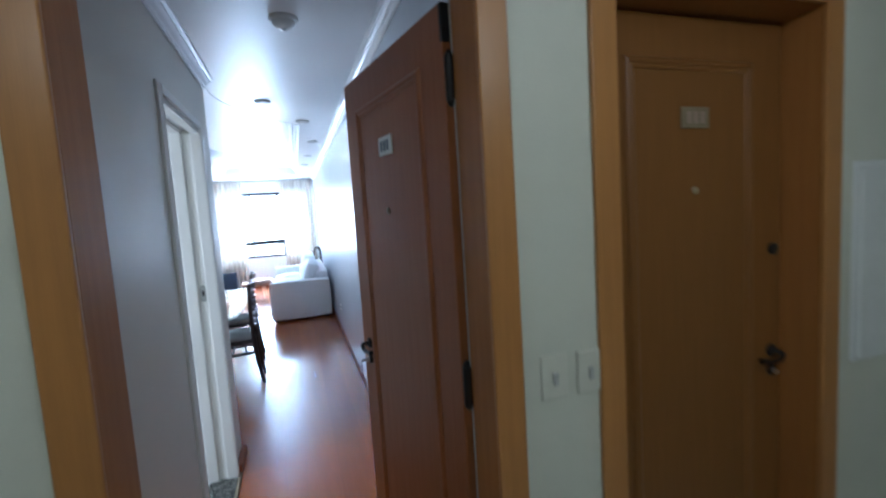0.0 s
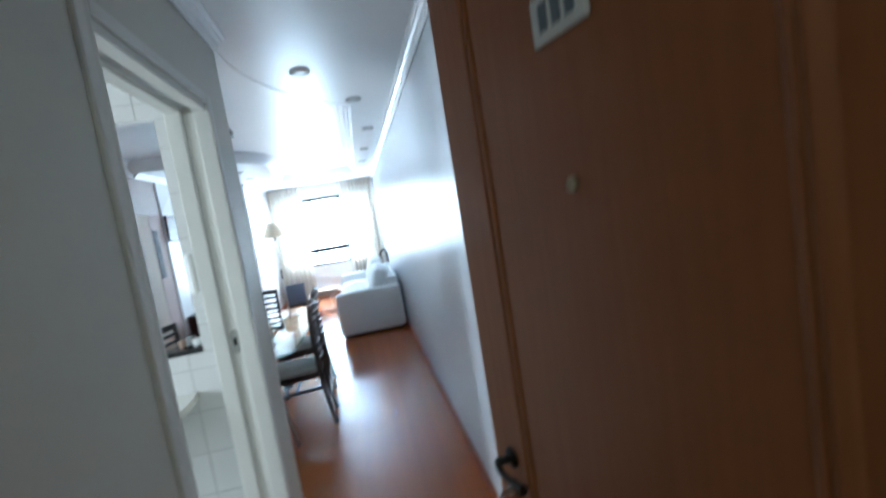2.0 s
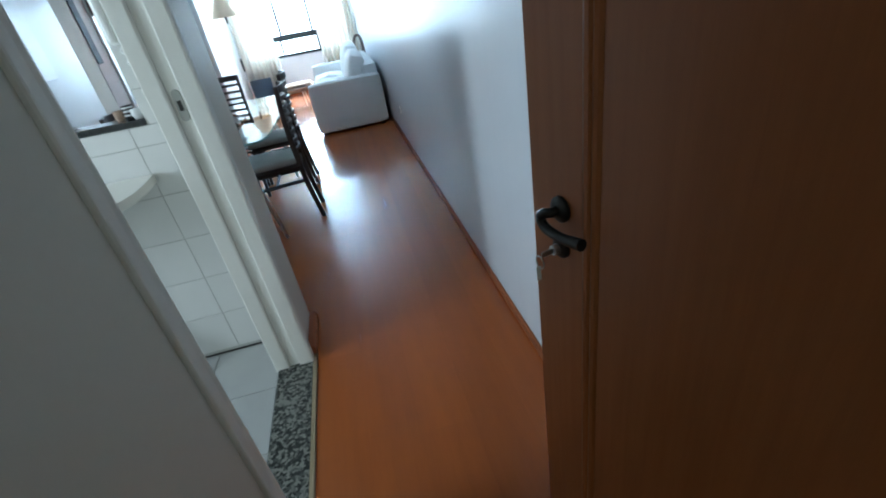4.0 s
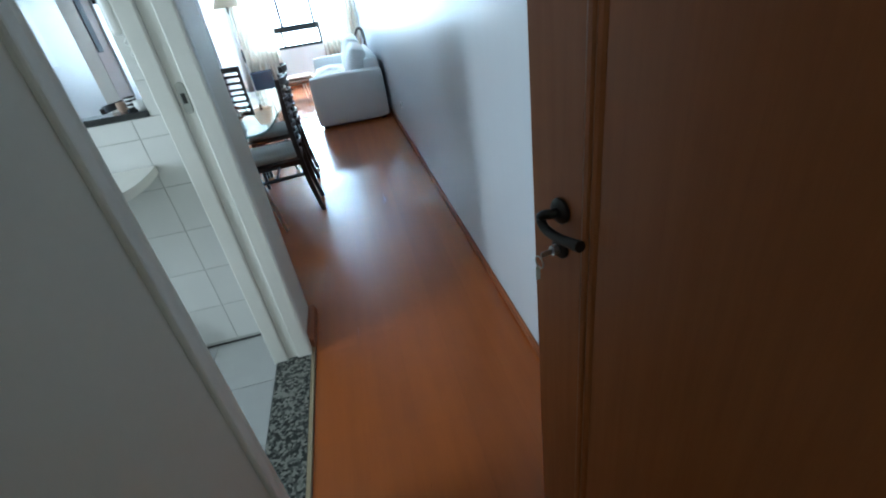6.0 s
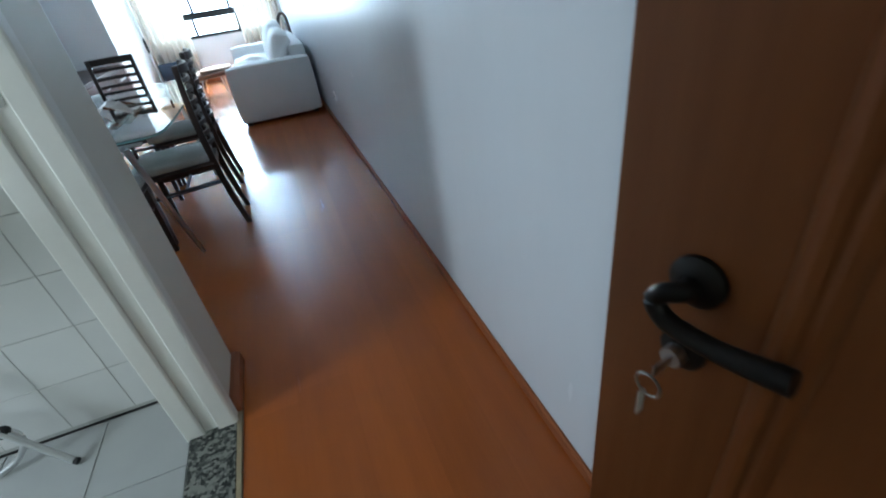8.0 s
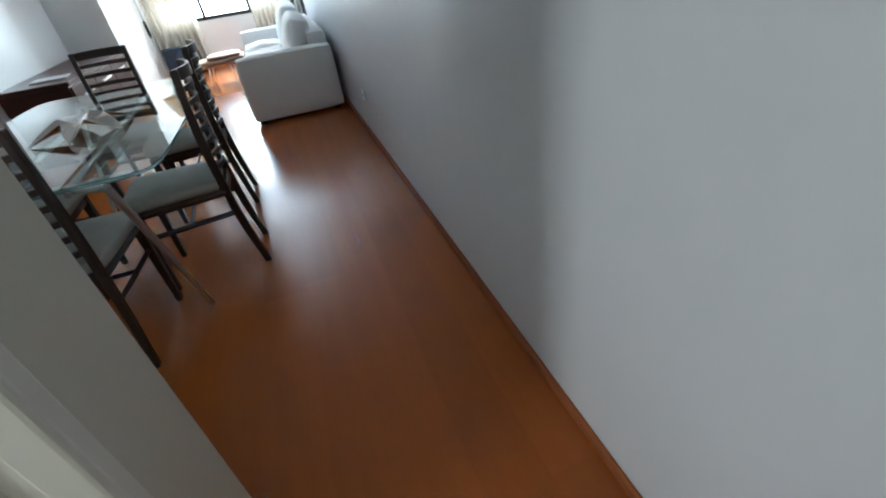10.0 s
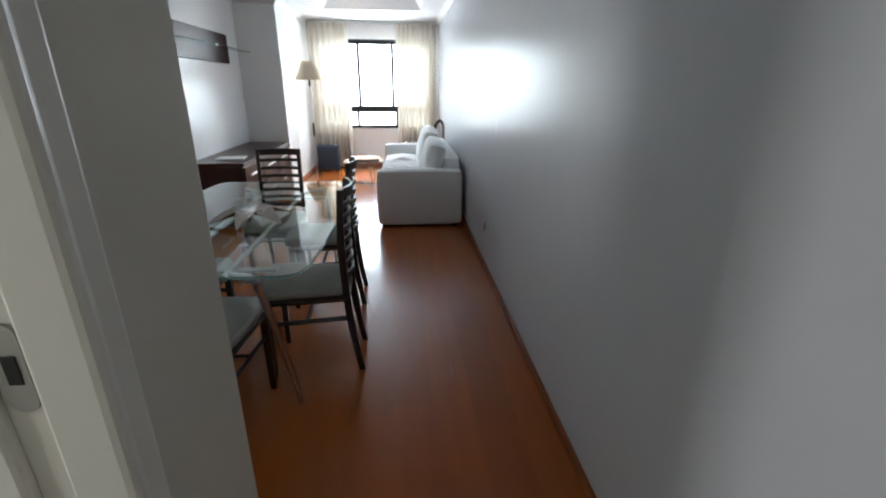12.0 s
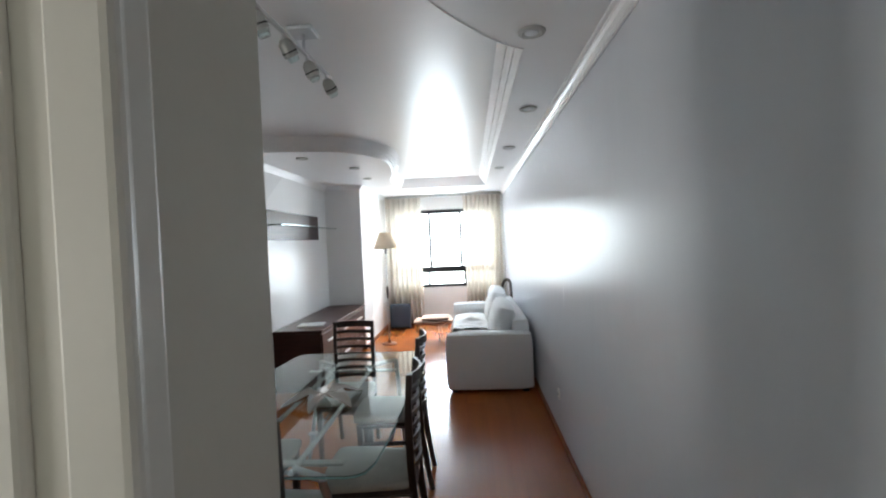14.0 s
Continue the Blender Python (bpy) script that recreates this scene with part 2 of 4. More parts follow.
def tube(bm, pts, r, n=8, flat=1.0):
    """A rod along points; flat squeezes it across."""
    pts = [Vector(p) for p in pts]
    rings = []
    for i, p in enumerate(pts):
        d = (pts[min(i + 1, len(pts) - 1)] - pts[max(i - 1, 0)]).normalized()
        side = d.cross(Vector((0, 0, 1)))
        side = side.normalized() if side.length > 0.05 else d.cross(Vector((1, 0, 0))).normalized()
        up = side.cross(d).normalized()
        rr = r[i] if isinstance(r, (list, tuple)) else r
        rings.append([bm.verts.new(p + rr * (math.cos(2 * math.pi * k / n) * side + flat * math.sin(2 * math.pi * k / n) * up)) for k in range(n)])
    for a, b in zip(rings, rings[1:]):
        for k in range(n):
            bm.faces.new((a[k], a[(k + 1) % n], b[(k + 1) % n], b[k]))
    bm.faces.new(rings[0][::-1])
    bm.faces.new(rings[-1])


def rod(pts, r, n=8, flat=1.0):
    bm = bmesh.new()
    tube(bm, pts, r, n, flat)
    return bm


def slab(bm, outline, z0, z1):
    """A plate with an outline in x, y."""
    f = bm.faces.new([bm.verts.new((x, y, z0)) for x, y in outline])
    got = bmesh.ops.extrude_face_region(bm, geom=[f])
    bmesh.ops.translate(bm, vec=(0, 0, z1 - z0), verts=[g for g in got["geom"] if isinstance(g, bmesh.types.BMVert)])
    bmesh.ops.recalc_face_normals(bm, faces=bm.faces[:])


def sweep(bm, path, profile):
    """A moulding of profile (u to the left of the way, z) along x, y points, mitred."""
    p = [Vector((a, b)) for a, b in path]
    rows = []
    for i, q in enumerate(p):
        a = (q - p[i - 1]).normalized() if i else (p[1] - q).normalized()
        b = (p[i + 1] - q).normalized() if i < len(p) - 1 else a
        na, nb = Vector((-a.y, a.x)), Vector((-b.y, b.x))
        mid = (na + nb).normalized()
        k = 1 / max(0.35, mid.dot(na))
        rows.append([bm.verts.new((q.x + mid.x * u * k, q.y + mid.y * u * k, z)) for u, z in profile])
    n = len(profile)
    for a, b in zip(rows, rows[1:]):
        for j in range(n):
            bm.faces.new((a[j], a[(j + 1) % n], b[(j + 1) % n], b[j]))
    bm.faces.new(rows[0])
    bm.faces.new(rows[-1][::-1])
    bmesh.ops.recalc_face_normals(bm, faces=bm.faces[:])


def mesh_of(name, bm, mat, smooth=False):
    me = bpy.data.meshes.new(name)
    bm.to_mesh(me)
    bm.free()
    me.materials.append(mat)
    if smooth:
        me.polygons.foreach_set("use_smooth", [True] * len(me.polygons))
        me.set_sharp_from_angle(angle=radians(40))
    return me


def part(name, bm, mat, parent=None, label="", smooth=False):
    ob = new(name, mesh_of(name, bm, mat, smooth))
    if parent is not None:
        ob.parent = parent
    if label:
        tagged(ob, label)
    return ob


def thing(name, m, label, category, group="", kind=""):
    ob = new(name)
    ob.empty_display_size = 0.05
    ob.matrix_world = m
    return tagged(ob, label, category, group, kind)


def structure(name, bm, mat, label="", category="", smooth=False):
    return tagged(part(name, bm, mat, None, "", smooth), label, category, "", "structure")


def spline(pts, n=8):
    """Catmull-Rom through points."""
    p = [Vector(q) for q in pts]
    p = [2 * p[0] - p[1]] + p + [2 * p[-1] - p[-2]]
    out = []
    for i in range(1, len(p) - 2):
        for k in range(n):
            t = k / n
            a, b, c, d = p[i - 1:i + 3]
            out.append(0.5 * ((2 * b) + (c - a) * t + (2 * a - 5 * b + 4 * c - d) * t * t + (3 * b - a - 3 * c + d) * t ** 3))
    return out + [p[-2]]


# ---- setting ----
LOW, HIGH = 2.48, 2.60      # the two levels of the ceiling
FAR, TVX, SIDEX, PIERY, RX = 9.98, -2.85, -2.31, 8.02, -0.024

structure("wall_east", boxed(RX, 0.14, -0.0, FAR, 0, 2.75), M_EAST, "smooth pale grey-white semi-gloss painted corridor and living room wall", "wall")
bm = bmesh.new()
box(bm, -2.45, -2.18, FAR, FAR + 0.18, 0, 2.75)
box(bm, -0.20, 0.14, FAR, FAR + 0.18, 0, 2.75)
box(bm, -2.18, -0.20, FAR, FAR + 0.18, 0, 0.70)
box(bm, -2.18, -0.20, FAR, FAR + 0.18, 2.20, 2.75)
structure("wall_north", bm, M_WALL, "white painted window wall of the living room", "wall")
bm = bmesh.new()
box(bm, TVX, SIDEX, PIERY, FAR, 0, 2.75)
structure("wall_pier", bm, M_WALL, "white painted projecting wall beside the curtain", "wall")
bm = bmesh.new()
box(bm, TVX - 0.14, TVX, 5.98, PIERY, 0, 2.75)
box(bm, TVX - 0.14, TVX, 2.02, 5.28, 0, 2.75)
box(bm, TVX - 0.14, TVX, 5.28, 5.98, 2.425, 2.75)
structure("wall_west", bm, M_WALL, "white painted dining room wall with an open passage", "wall")
# wall between entrance corridor and kitchen, with the sliding door's opening
KX0, KX1, KY0, KY1, KTOP, KEND = -1.135, -0.992, 0.979, 1.808, 2.115, 2.097
bm = bmesh.new()
box(bm, KX0, KX1, 0.0, KY0, 0, 2.75)
box(bm, KX0, KX1, KY1, KEND, 0, 2.75)
box(bm, KX0, KX1, KY0, KY1, KTOP, 2.75)
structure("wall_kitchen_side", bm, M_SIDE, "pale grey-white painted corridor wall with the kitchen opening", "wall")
# half wall with the serving hatch
HX, HZ0, HZ1, TILEY = -1.275, 1.092, 2.14, 2.04
bm = bmesh.new()
box(bm, HX, KX0, TILEY, KEND, 0, 2.75)
box(bm, -2.45, HX, TILEY, KEND, 0, HZ0)
box(bm, -2.45, HX, TILEY, KEND, HZ1, 2.75)
box(bm, -3.3, -2.45, TILEY, KEND, 0, 2.75)
structure("wall_hatch", bm, M_WALL, "white kitchen wall with a serving hatch to the dining room", "wall")
# rest of the kitchen
bm = bmesh.new()
box(bm, -3.42, -3.3, -0.14, 0.68, 0, 2.75)
box(bm, -3.42, -3.3, 1.28, KEND, 0, 2.75)
box(bm, -3.42, -3.3, 0.68, 1.28, 0, 0.88)
box(bm, -3.42, -3.3, 0.68, 1.28, 1.84, 2.75)
structure("wall_kitchen_window", bm, M_WALL, "white kitchen wall with a window opening", "wall")
structure("kitchen_ceiling", boxed(-3.3, KX0, -0.0, TILEY, 2.5, 2.62), M_CEIL, "white kitchen ceiling", "ceiling")

# entrance wall with two door openings, seen from the hall
DX0, DX1, HEAD = -0.888, -0.092, 2.112
NX0, NX1 = 0.285, 1.062
bm = bmesh.new()
box(bm, -3.42, DX0 - 0.02, -0.15, 0.0, 0, 2.75)
box(bm, DX1 + 0.02, NX0 - 0.02, -0.15, 0.0, 0, 2.75)
box(bm, NX1 + 0.02, 3.0, -0.15, 0.0, 0, 2.75)
box(bm, DX0 - 0.02, DX1 + 0.02, -0.15, 0.0, HEAD + 0.02, 2.75)
box(bm, NX0 - 0.02, NX1 + 0.02, -0.15, 0.0, HEAD + 0.02, 2.75)
structure("wall_south", bm, M_HALL, "cream-green painted hall wall with two flat doors", "wall")
bm = bmesh.new()
box(bm, -2.4, 3.0, -2.45, -2.3, 0, 2.75)
structure("hall_wall_back", bm, M_HALL, "cream painted wall of the common hall", "wall")
bm = bmesh.new()
box(bm, -2.54, -2.4, -2.45, -0.15, 0, 2.75)
structure("hall_wall_west", bm, M_HALL, "cream painted end wall of the common hall", "wall")
structure("hall_wall_east", boxed(3.0, 3.14, -2.45, 0.0, 0, 2.75), M_HALL, "cream painted end wall of the common hall", "wall")
structure("hall_floor", boxed(-2.4, 3.0, -2.3, -0.15, -0.1, 0.0), M_FTILE, "pale tiled floor of the common hall", "floor")
structure("hall_ceiling", boxed(-2.4, 3.0, -2.3, -0.15, 2.5, 2.6), M_PLASTER, "white ceiling of the common hall", "ceiling")
structure("neighbour_backing", boxed(0.14, 1.3, 0.06, 0.12, 0, 2.75), M_HALL, "plain wall closing the neighbouring doorway", "wall")

# ceilings
bm = bmesh.new()
box(bm, -2.99, 0.14, 2.0, FAR + 0.18, HIGH, HIGH + 0.12)
structure("ceiling_raised", bm, M_CEIL, "white semi-gloss raised ceiling that mirrors the window", "ceiling")
left_edge = [(q.x, q.y) for q in spline([(TVX, 5.42, 0), (-2.3, 5.46, 0), (-1.86, 5.62, 0), (-1.60, 6.02, 0), (-1.57, 6.45, 0), (-1.66, 7.1, 0), (-1.78, 7.7, 0), (-1.80, 8.68, 0)], 5)]
arc = [(q.x, q.y) for q in spline([(-0.38, 3.56, 0), (-0.48, 3.49, 0), (-0.62, 3.33, 0), (-0.77, 3.11, 0), (-0.90, 2.85, 0), (-1.0, 2.5, 0), (-1.02, KEND - 0.002, 0)], 4)]
outline = [(RX, 0.0), (RX, FAR), (SIDEX, FAR), (SIDEX, PIERY), (TVX, PIERY)] + left_edge + [(-0.38, 8.68)] + arc + [(KX1, KEND - 0.002), (KX1, 0.0)]
bm = bmesh.new()
slab(bm, outline, LOW, HIGH + 0.002)
structure("ceiling_border", bm, M_CEIL, "white lowered ceiling border with a curved edge", "ceiling")
STEP = [(0.0, LOW - 0.004), (0.010, LOW - 0.006), (0.018, LOW + 0.002), (0.036, LOW + 0.030), (0.044, LOW + 0.026), (0.052, LOW + 0.036), (0.068, LOW + 0.066), (0.076, LOW + 0.062), (0.084, LOW + 0.074), (0.106, LOW + 0.106), (0.114, HIGH - 0.002), (0.0, HIGH - 0.002)]
bm = bmesh.new()
sweep(bm, [(-0.378, 3.56), (-0.378, 8.682), (-1.802, 8.682)] + left_edge[::-1][1:], STEP)
structure("ceiling_moulding", bm, M_PLASTER, "stepped white plaster moulding round the raised ceiling", "moulding")
# shallow white cove that closes the raised ceiling towards the window
bm = bmesh.new()
sweep(bm, [(-0.40, 8.69), (-1.78, 8.69)], [(0.0, LOW - 0.005), (0.020, LOW - 0.005), (0.026, LOW + 0.004), (0.232, HIGH - 0.012), (0.244, HIGH - 0.002), (0.0, HIGH - 0.002)])
structure("ceiling_cove", bm, M_PLASTER, "shallow sloped white cove between the two ceiling levels", "moulding")
bm = bmesh.new()
sweep(bm, arc, [(0.0, LOW - 0.003), (0.006, LOW - 0.003), (0.006, LOW + 0.012), (0.0, LOW + 0.012)])
structure("arc_bead", bm, M_PLASTER, "thin white bead along the curved ceiling edge", "moulding")
CROWN = [(0.0, LOW - 0.060), (0.008, LOW - 0.060), (0.011, LOW - 0.050), (0.017, LOW - 0.047), (0.028, LOW - 0.030), (0.042, LOW - 0.020), (0.045, LOW - 0.013), (0.061, LOW - 0.008), (0.064, LOW - 0.002), (0.0, LOW - 0.002)]
bm = bmesh.new()
sweep(bm, [(RX - 0.002, 0.0), (RX - 0.002, FAR - 0.16)], CROWN)
structure("crown_moulding_east", bm, M_PLASTER, "white ribbed crown moulding", "moulding")
bm = bmesh.new()
sweep(bm, [(KX1 + 0.002, KEND), (KX1 + 0.002, 0.0)], CROWN)
structure("crown_moulding_corridor", bm, M_PLASTER, "white ribbed crown moulding", "moulding")
bm = bmesh.new()
sweep(bm, [(SIDEX + 0.002, FAR - 0.14), (SIDEX + 0.002, PIERY - 0.002), (TVX + 0.002, PIERY - 0.002), (TVX + 0.002, 5.45)], CROWN)
structure("crown_moulding_west", bm, M_PLASTER, "white ribbed crown moulding round the pier", "moulding")
RAISED = [(u, z + HIGH - LOW) for u, z in CROWN]
bm = bmesh.new()
sweep(bm, [(TVX + 0.002, 5.39), (TVX + 0.002, KEND + 0.002), (-1.05, KEND + 0.002)], RAISED)
structure("crown_moulding_dining", bm, M_PLASTER, "white ribbed crown moulding over the dining place", "moulding")


def baseboard(name, path, h=0.055, t=0.011):
    bm = bmesh.new()
    sweep(bm, path, [(0.0, 0.0), (t, 0.0), (t, h - 0.012), (t * 0.5, h), (0.0, h)])
    return structure(name, bm, M_BASEB, "reddish cherry wood skirting board", "skirting board")


baseboard("baseboard_east", [(RX - 0.001, 0.05), (RX - 0.001, FAR)], 0.046)
baseboard("baseboard_corner", [(KX1 + 0.001, KEND + 0.011), (KX1 + 0.001, KY1 + 0.0225)], 0.055, 0.030)
baseboard("baseboard_corridor", [(KX1 + 0.001, KY0 - 0.03), (KX1 + 0.001, 0.03)])
baseboard("baseboard_north", [(RX - 0.012, FAR - 0.001), (SIDEX, FAR - 0.001)])
baseboard("baseboard_pier", [(SIDEX + 0.001, FAR - 0.02), (SIDEX + 0.001, PIERY - 0.001), (TVX + 0.02, PIERY - 0.001)])

# kitchen opening: white frame
frame_k = thing("kitchen_door_frame", pose(0, 0, 0), "white enamelled frame of the sliding kitchen door", "door frame", kind="structure")
FACE = 0.026        # how far the boards stand proud of the opening's sides


def jamb_board(y, d, name, profile):
    """An upright board of the frame from its plan outline; d: +1 at the far side, -1 at the near one."""
    bm = bmesh.new()
    slab(bm, [(x, y + d * v) for x, v in profile], 0, KTOP + 0.034)
    part(name, bm, M_TRIM, frame_k)


OUTER = [(KX1 - 0.048, -0.0005), (KX1 - 0.048, -0.022), (KX1 - 0.047, -0.0248), (KX1 - 0.044, -FACE), (KX1 + 0.006, -FACE),
         (KX1 + 0.013, -0.0245), (KX1 + 0.0165, -0.020), (KX1 + 0.017, -0.014), (KX1 + 0.015, -0.009), (KX1 + 0.0135, -0.004),
         (KX1 + 0.0135, 0.024), (KX1 + 0.012, 0.029), (KX1 + 0.008, 0.032), (KX1 + 0.0005, 0.033), (KX1 + 0.0005, -0.0005)]
INNER = [(KX0 - 0.011, -0.0005), (KX0 - 0.011, -0.022), (KX0 - 0.0095, -0.025), (KX0 - 0.0065, -FACE), (KX0 + 0.044, -FACE), (KX0 + 0.049, -0.024), (KX0 + 0.052, -0.0205), (KX0 + 0.0525, -0.0005)]
for y, d in ((KY1, 1), (KY0, -1)):
    jamb_board(y, d, "outer_jamb", OUTER)
    jamb_board(y, d, "inner_jamb", INNER)
part("head_casing", boxed(KX1 + 0.0005, KX1 + 0.0155, KY0 + FACE + 0.001, KY1 - FACE - 0.001, KTOP - 0.004, KTOP + 0.034, 0.003), M_TRIM, frame_k)
for x0, x1 in ((KX1 - 0.045, KX1 + 0.0), (KX0, KX0 + 0.05)):
    part("head_stop", boxed(x0, x1, KY0 + FACE + 0.001, KY1 - FACE - 0.001, KTOP - 0.03, KTOP - 0.0005, 0.002), M_TRIM, frame_k)
part("strike_jamb", boxed(KX0 + 0.0528, KX1 - 0.0483, KY1 - 0.0140, KY1 - 0.001, 0, KTOP - 0.03), M_TRIM, frame_k)
part("track", boxed(KX0 + 0.052, KX1 - 0.047, KY0 + 0.02, KY1 - 0.026, KTOP - 0.012, KTOP - 0.001), M_CHROME, frame_k, "grey sliding door track")
bm = bmesh.new()
ends = [(0.0135 * math.cos(a * math.pi / 8), 0.036 + 0.0135 * math.sin(a * math.pi / 8)) for a in range(9)]
slab(bm, ends + [(-x, -z) for x, z in ends], 0.0, 0.004)
bmesh.ops.transform(bm, matrix=pose(-1.060, KY1 - 0.0142, 1.162, 90), verts=bm.verts[:])
strike = part("strike_plate", bm, M_STEEL, frame_k, "rounded steel strike plate")
part("strike_hole", boxed(-1.0665, -1.0535, KY1 - 0.0195, KY1 - 0.0180, 1.146, 1.178), M_BLACK, strike)
# granite threshold and brass strip
structure("threshold", boxed(KX0, KX1 + 0.012, KY0 - 0.0, KY1, -0.02, 0.006, 0.002), M_GRANITE, "speckled grey granite threshold of the kitchen", "threshold")
structure("threshold_strip", boxed(KX1 + 0.013, KX1 + 0.030, 0.1, KY1 + 0.022, -0.01, 0.008, 0.002), M_SILL, "pale metal strip between granite and laminate", "trim")


# ---- door leaves ----


def door_leaf(name, width, label, s=1, wood=M_DOOR):
    """A leaf from x=0 (hinge) to s * width, outer face at y=0 looking to -y."""
    d = thing(name, pose(0, 0, 0), label, "door", kind="structure")
    part("leaf", boxed(0, s * width, 0.0, 0.036, 0.012, 2.10, 0.002), wood, d)
    x0, x1, z0, z1 = 0.15, width - 0.150, 0.16, 1.958
    bm = bmesh.new()
    prof = [(-0.018, 0.0), (-0.014, -0.005), (-0.006, -0.009), (0.000, -0.008), (0.003, -0.004), (0.008, -0.006), (0.014, -0.0045), (0.018, -0.001), (0.018, 0.001), (-0.018, 0.001)]
    rows = []
    for sx, sz, x, z in ((1, 1, x0, z0), (-1, 1, x1, z0), (-1, -1, x1, z1), (1, -1, x0, z1)):
        rows.append([bm.verts.new((s * (x + sx * u), w, z + sz * u)) for u, w in prof])
    for i in range(4):
        a, b = rows[i], rows[(i + 1) % 4]
        for j in range(len(prof)):
            k = (j + 1) % len(prof)
            bm.faces.new((a[j], a[k], b[k], b[j]))
    bmesh.ops.recalc_face_normals(bm, faces=bm.faces[:])
    part("panel_moulding", bm, wood, d)
    return d


def fit_lever(d, x, z, tip):
    """Lever, roses and lock on a leaf's outer face; the lever points to tip."""
    turn = Matrix.Rotation(radians(90), 4, "X")
    part("rose", turned([(0.022, 0.0), (0.022, 0.005), (0.018, 0.009), (0.010, 0.011)], 20, (x, 0, z), turn), M_BLACK, d, "black iron rose", True)
    pts = spline([(x, -0.005, z), (x, -0.020, z), (x - 0.010 * tip, -0.028, z - 0.003), (x - 0.015 * tip, -0.030, z - 0.012), (x - 0.001 * tip, -0.030, z - 0.025), (x + 0.035 * tip, -0.029, z - 0.027), (x + 0.082 * tip, -0.028, z - 0.019)], 5)
    part("lever", rod(pts, [0.0082] * (len(pts) - 6) + [0.0082, 0.0084, 0.0088, 0.0092, 0.0096, 0.0096], 10), M_BLACK, d, "curved black iron lever", True)
    part("lock_rose", turned([(0.019, 0.0), (0.019, 0.005), (0.016, 0.008), (0.008, 0.010)], 18, (x, 0, z - 0.070), turn), M_BLACK, d, "", True)
    part("cylinder", turned([(0.009, 0.0), (0.009, 0.020)], 12, (x, 0, z - 0.070), turn), M_CHROME, d, "", True)


def number_sign(d, x, z, bars, plate=M_WHITE, ink=M_GREY):
    s = part("number_sign", boxed(x - 0.055, x + 0.055, -0.007, 0.0, z - 0.032, z + 0.032, 0.002), plate, d, "small flat plate with marks")
    for b in bars:
        part("mark", boxed(x + b - 0.009, x + b + 0.009, -0.009, -0.0065, z - 0.018, z + 0.018, 0.001), ink, s)


front = door_leaf("door_1", 0.828, "open mahogany-brown wooden entrance door with a moulded panel", -1)
fit_lever(front, -0.747, 1.024, 1)
number_sign(front, -0.418, 1.798, (-0.027, 0.0, 0.027))
turn_x = Matrix.Rotation(radians(90), 4, "X")
part("peephole", turned([(0.011, 0.0), (0.011, 0.004), (0.007, 0.006), (0.004, 0.004)], 16, (-0.435, 0, 1.574), turn_x), M_SILL, front, "small brass peephole", True)
for z in (1.905, 1.08, 0.25):
    hg = part("hinge", rod([(0.010, 0.012, z - 0.055), (0.010, 0.012, z + 0.055)], 0.0135, 12), M_BLACK, front, "black iron hinge", True)
    part("hinge_plate", boxed(-0.004, 0.002, 0.002, 0.034, z - 0.048, z + 0.048, 0.001), M_BLACK, hg)
    for q in (-1, 1):
        part("finial", turned([(0.011, 0), (0.012, 0.005), (0.007, 0.013), (0.002, 0.018)], 10, (0.010, 0.012, z + q * 0.055), None if q > 0 else Matrix.Rotation(math.pi, 4, "X")), M_BLACK, hg, "", True)
part("top_pivot", boxed(-0.010, 0.003, -0.002, 0.034, 2.0, 2.098, 0.002), M_BLACK, front, "black iron pivot plate at the top corner")
ANGLE = math.degrees(math.atan2(0.811, -0.157))
front.matrix_world = pose(-0.113, 0.014, 0, 0, 0, ANGLE - 180)

# keys in the lock: ring with a clear tag
keys = thing("key_bunch", front.matrix_world @ pose(-0.745, -0.016, 0.954), "steel key with a clear plastic tag in the lock", "keys")
part("key", boxed(-0.002, 0.0, -0.026, 0.0, -0.005, 0.005, 0.0005), M_CHROME, keys)
part("ring", rod([(-0.001 + 0.011 * math.cos(a * math.pi / 8), -0.030, -0.012 + 0.011 * math.sin(a * math.pi / 8)) for a in range(17)], 0.0012, 6), M_CHROME, keys)
part("tag", boxed(-0.006, -0.004, -0.035, -0.026, -0.050, -0.022, 0.001), M_WHITE, keys, "pale plastic key tag")

neighbour = door_leaf("door_2", NX1 - NX0 - 0.004, "closed brown wooden door of the neighbouring flat", 1, M_DOOR2)
fit_lever(neighbour, 0.729, 1.01, -1)
part("deadbolt", turned([(0.020, 0.0), (0.020, 0.008), (0.012, 0.014)], 16, (0.732, 0, 1.365), turn_x), M_BLACK, neighbour, "round black deadbolt", True)
number_sign(neighbour, 0.394, 1.80, (-0.027, 0.0, 0.027), M_PLATE, M_BROWN)
part("peephole", turned([(0.011, 0.0), (0.011, 0.004), (0.007, 0.006), (0.004, 0.004)], 16, (0.394, 0, 1.578), turn_x), M_SILL, neighbour, "small brass peephole", True)
neighbour.matrix_world = pose(NX0 + 0.002, -0.030, 0)


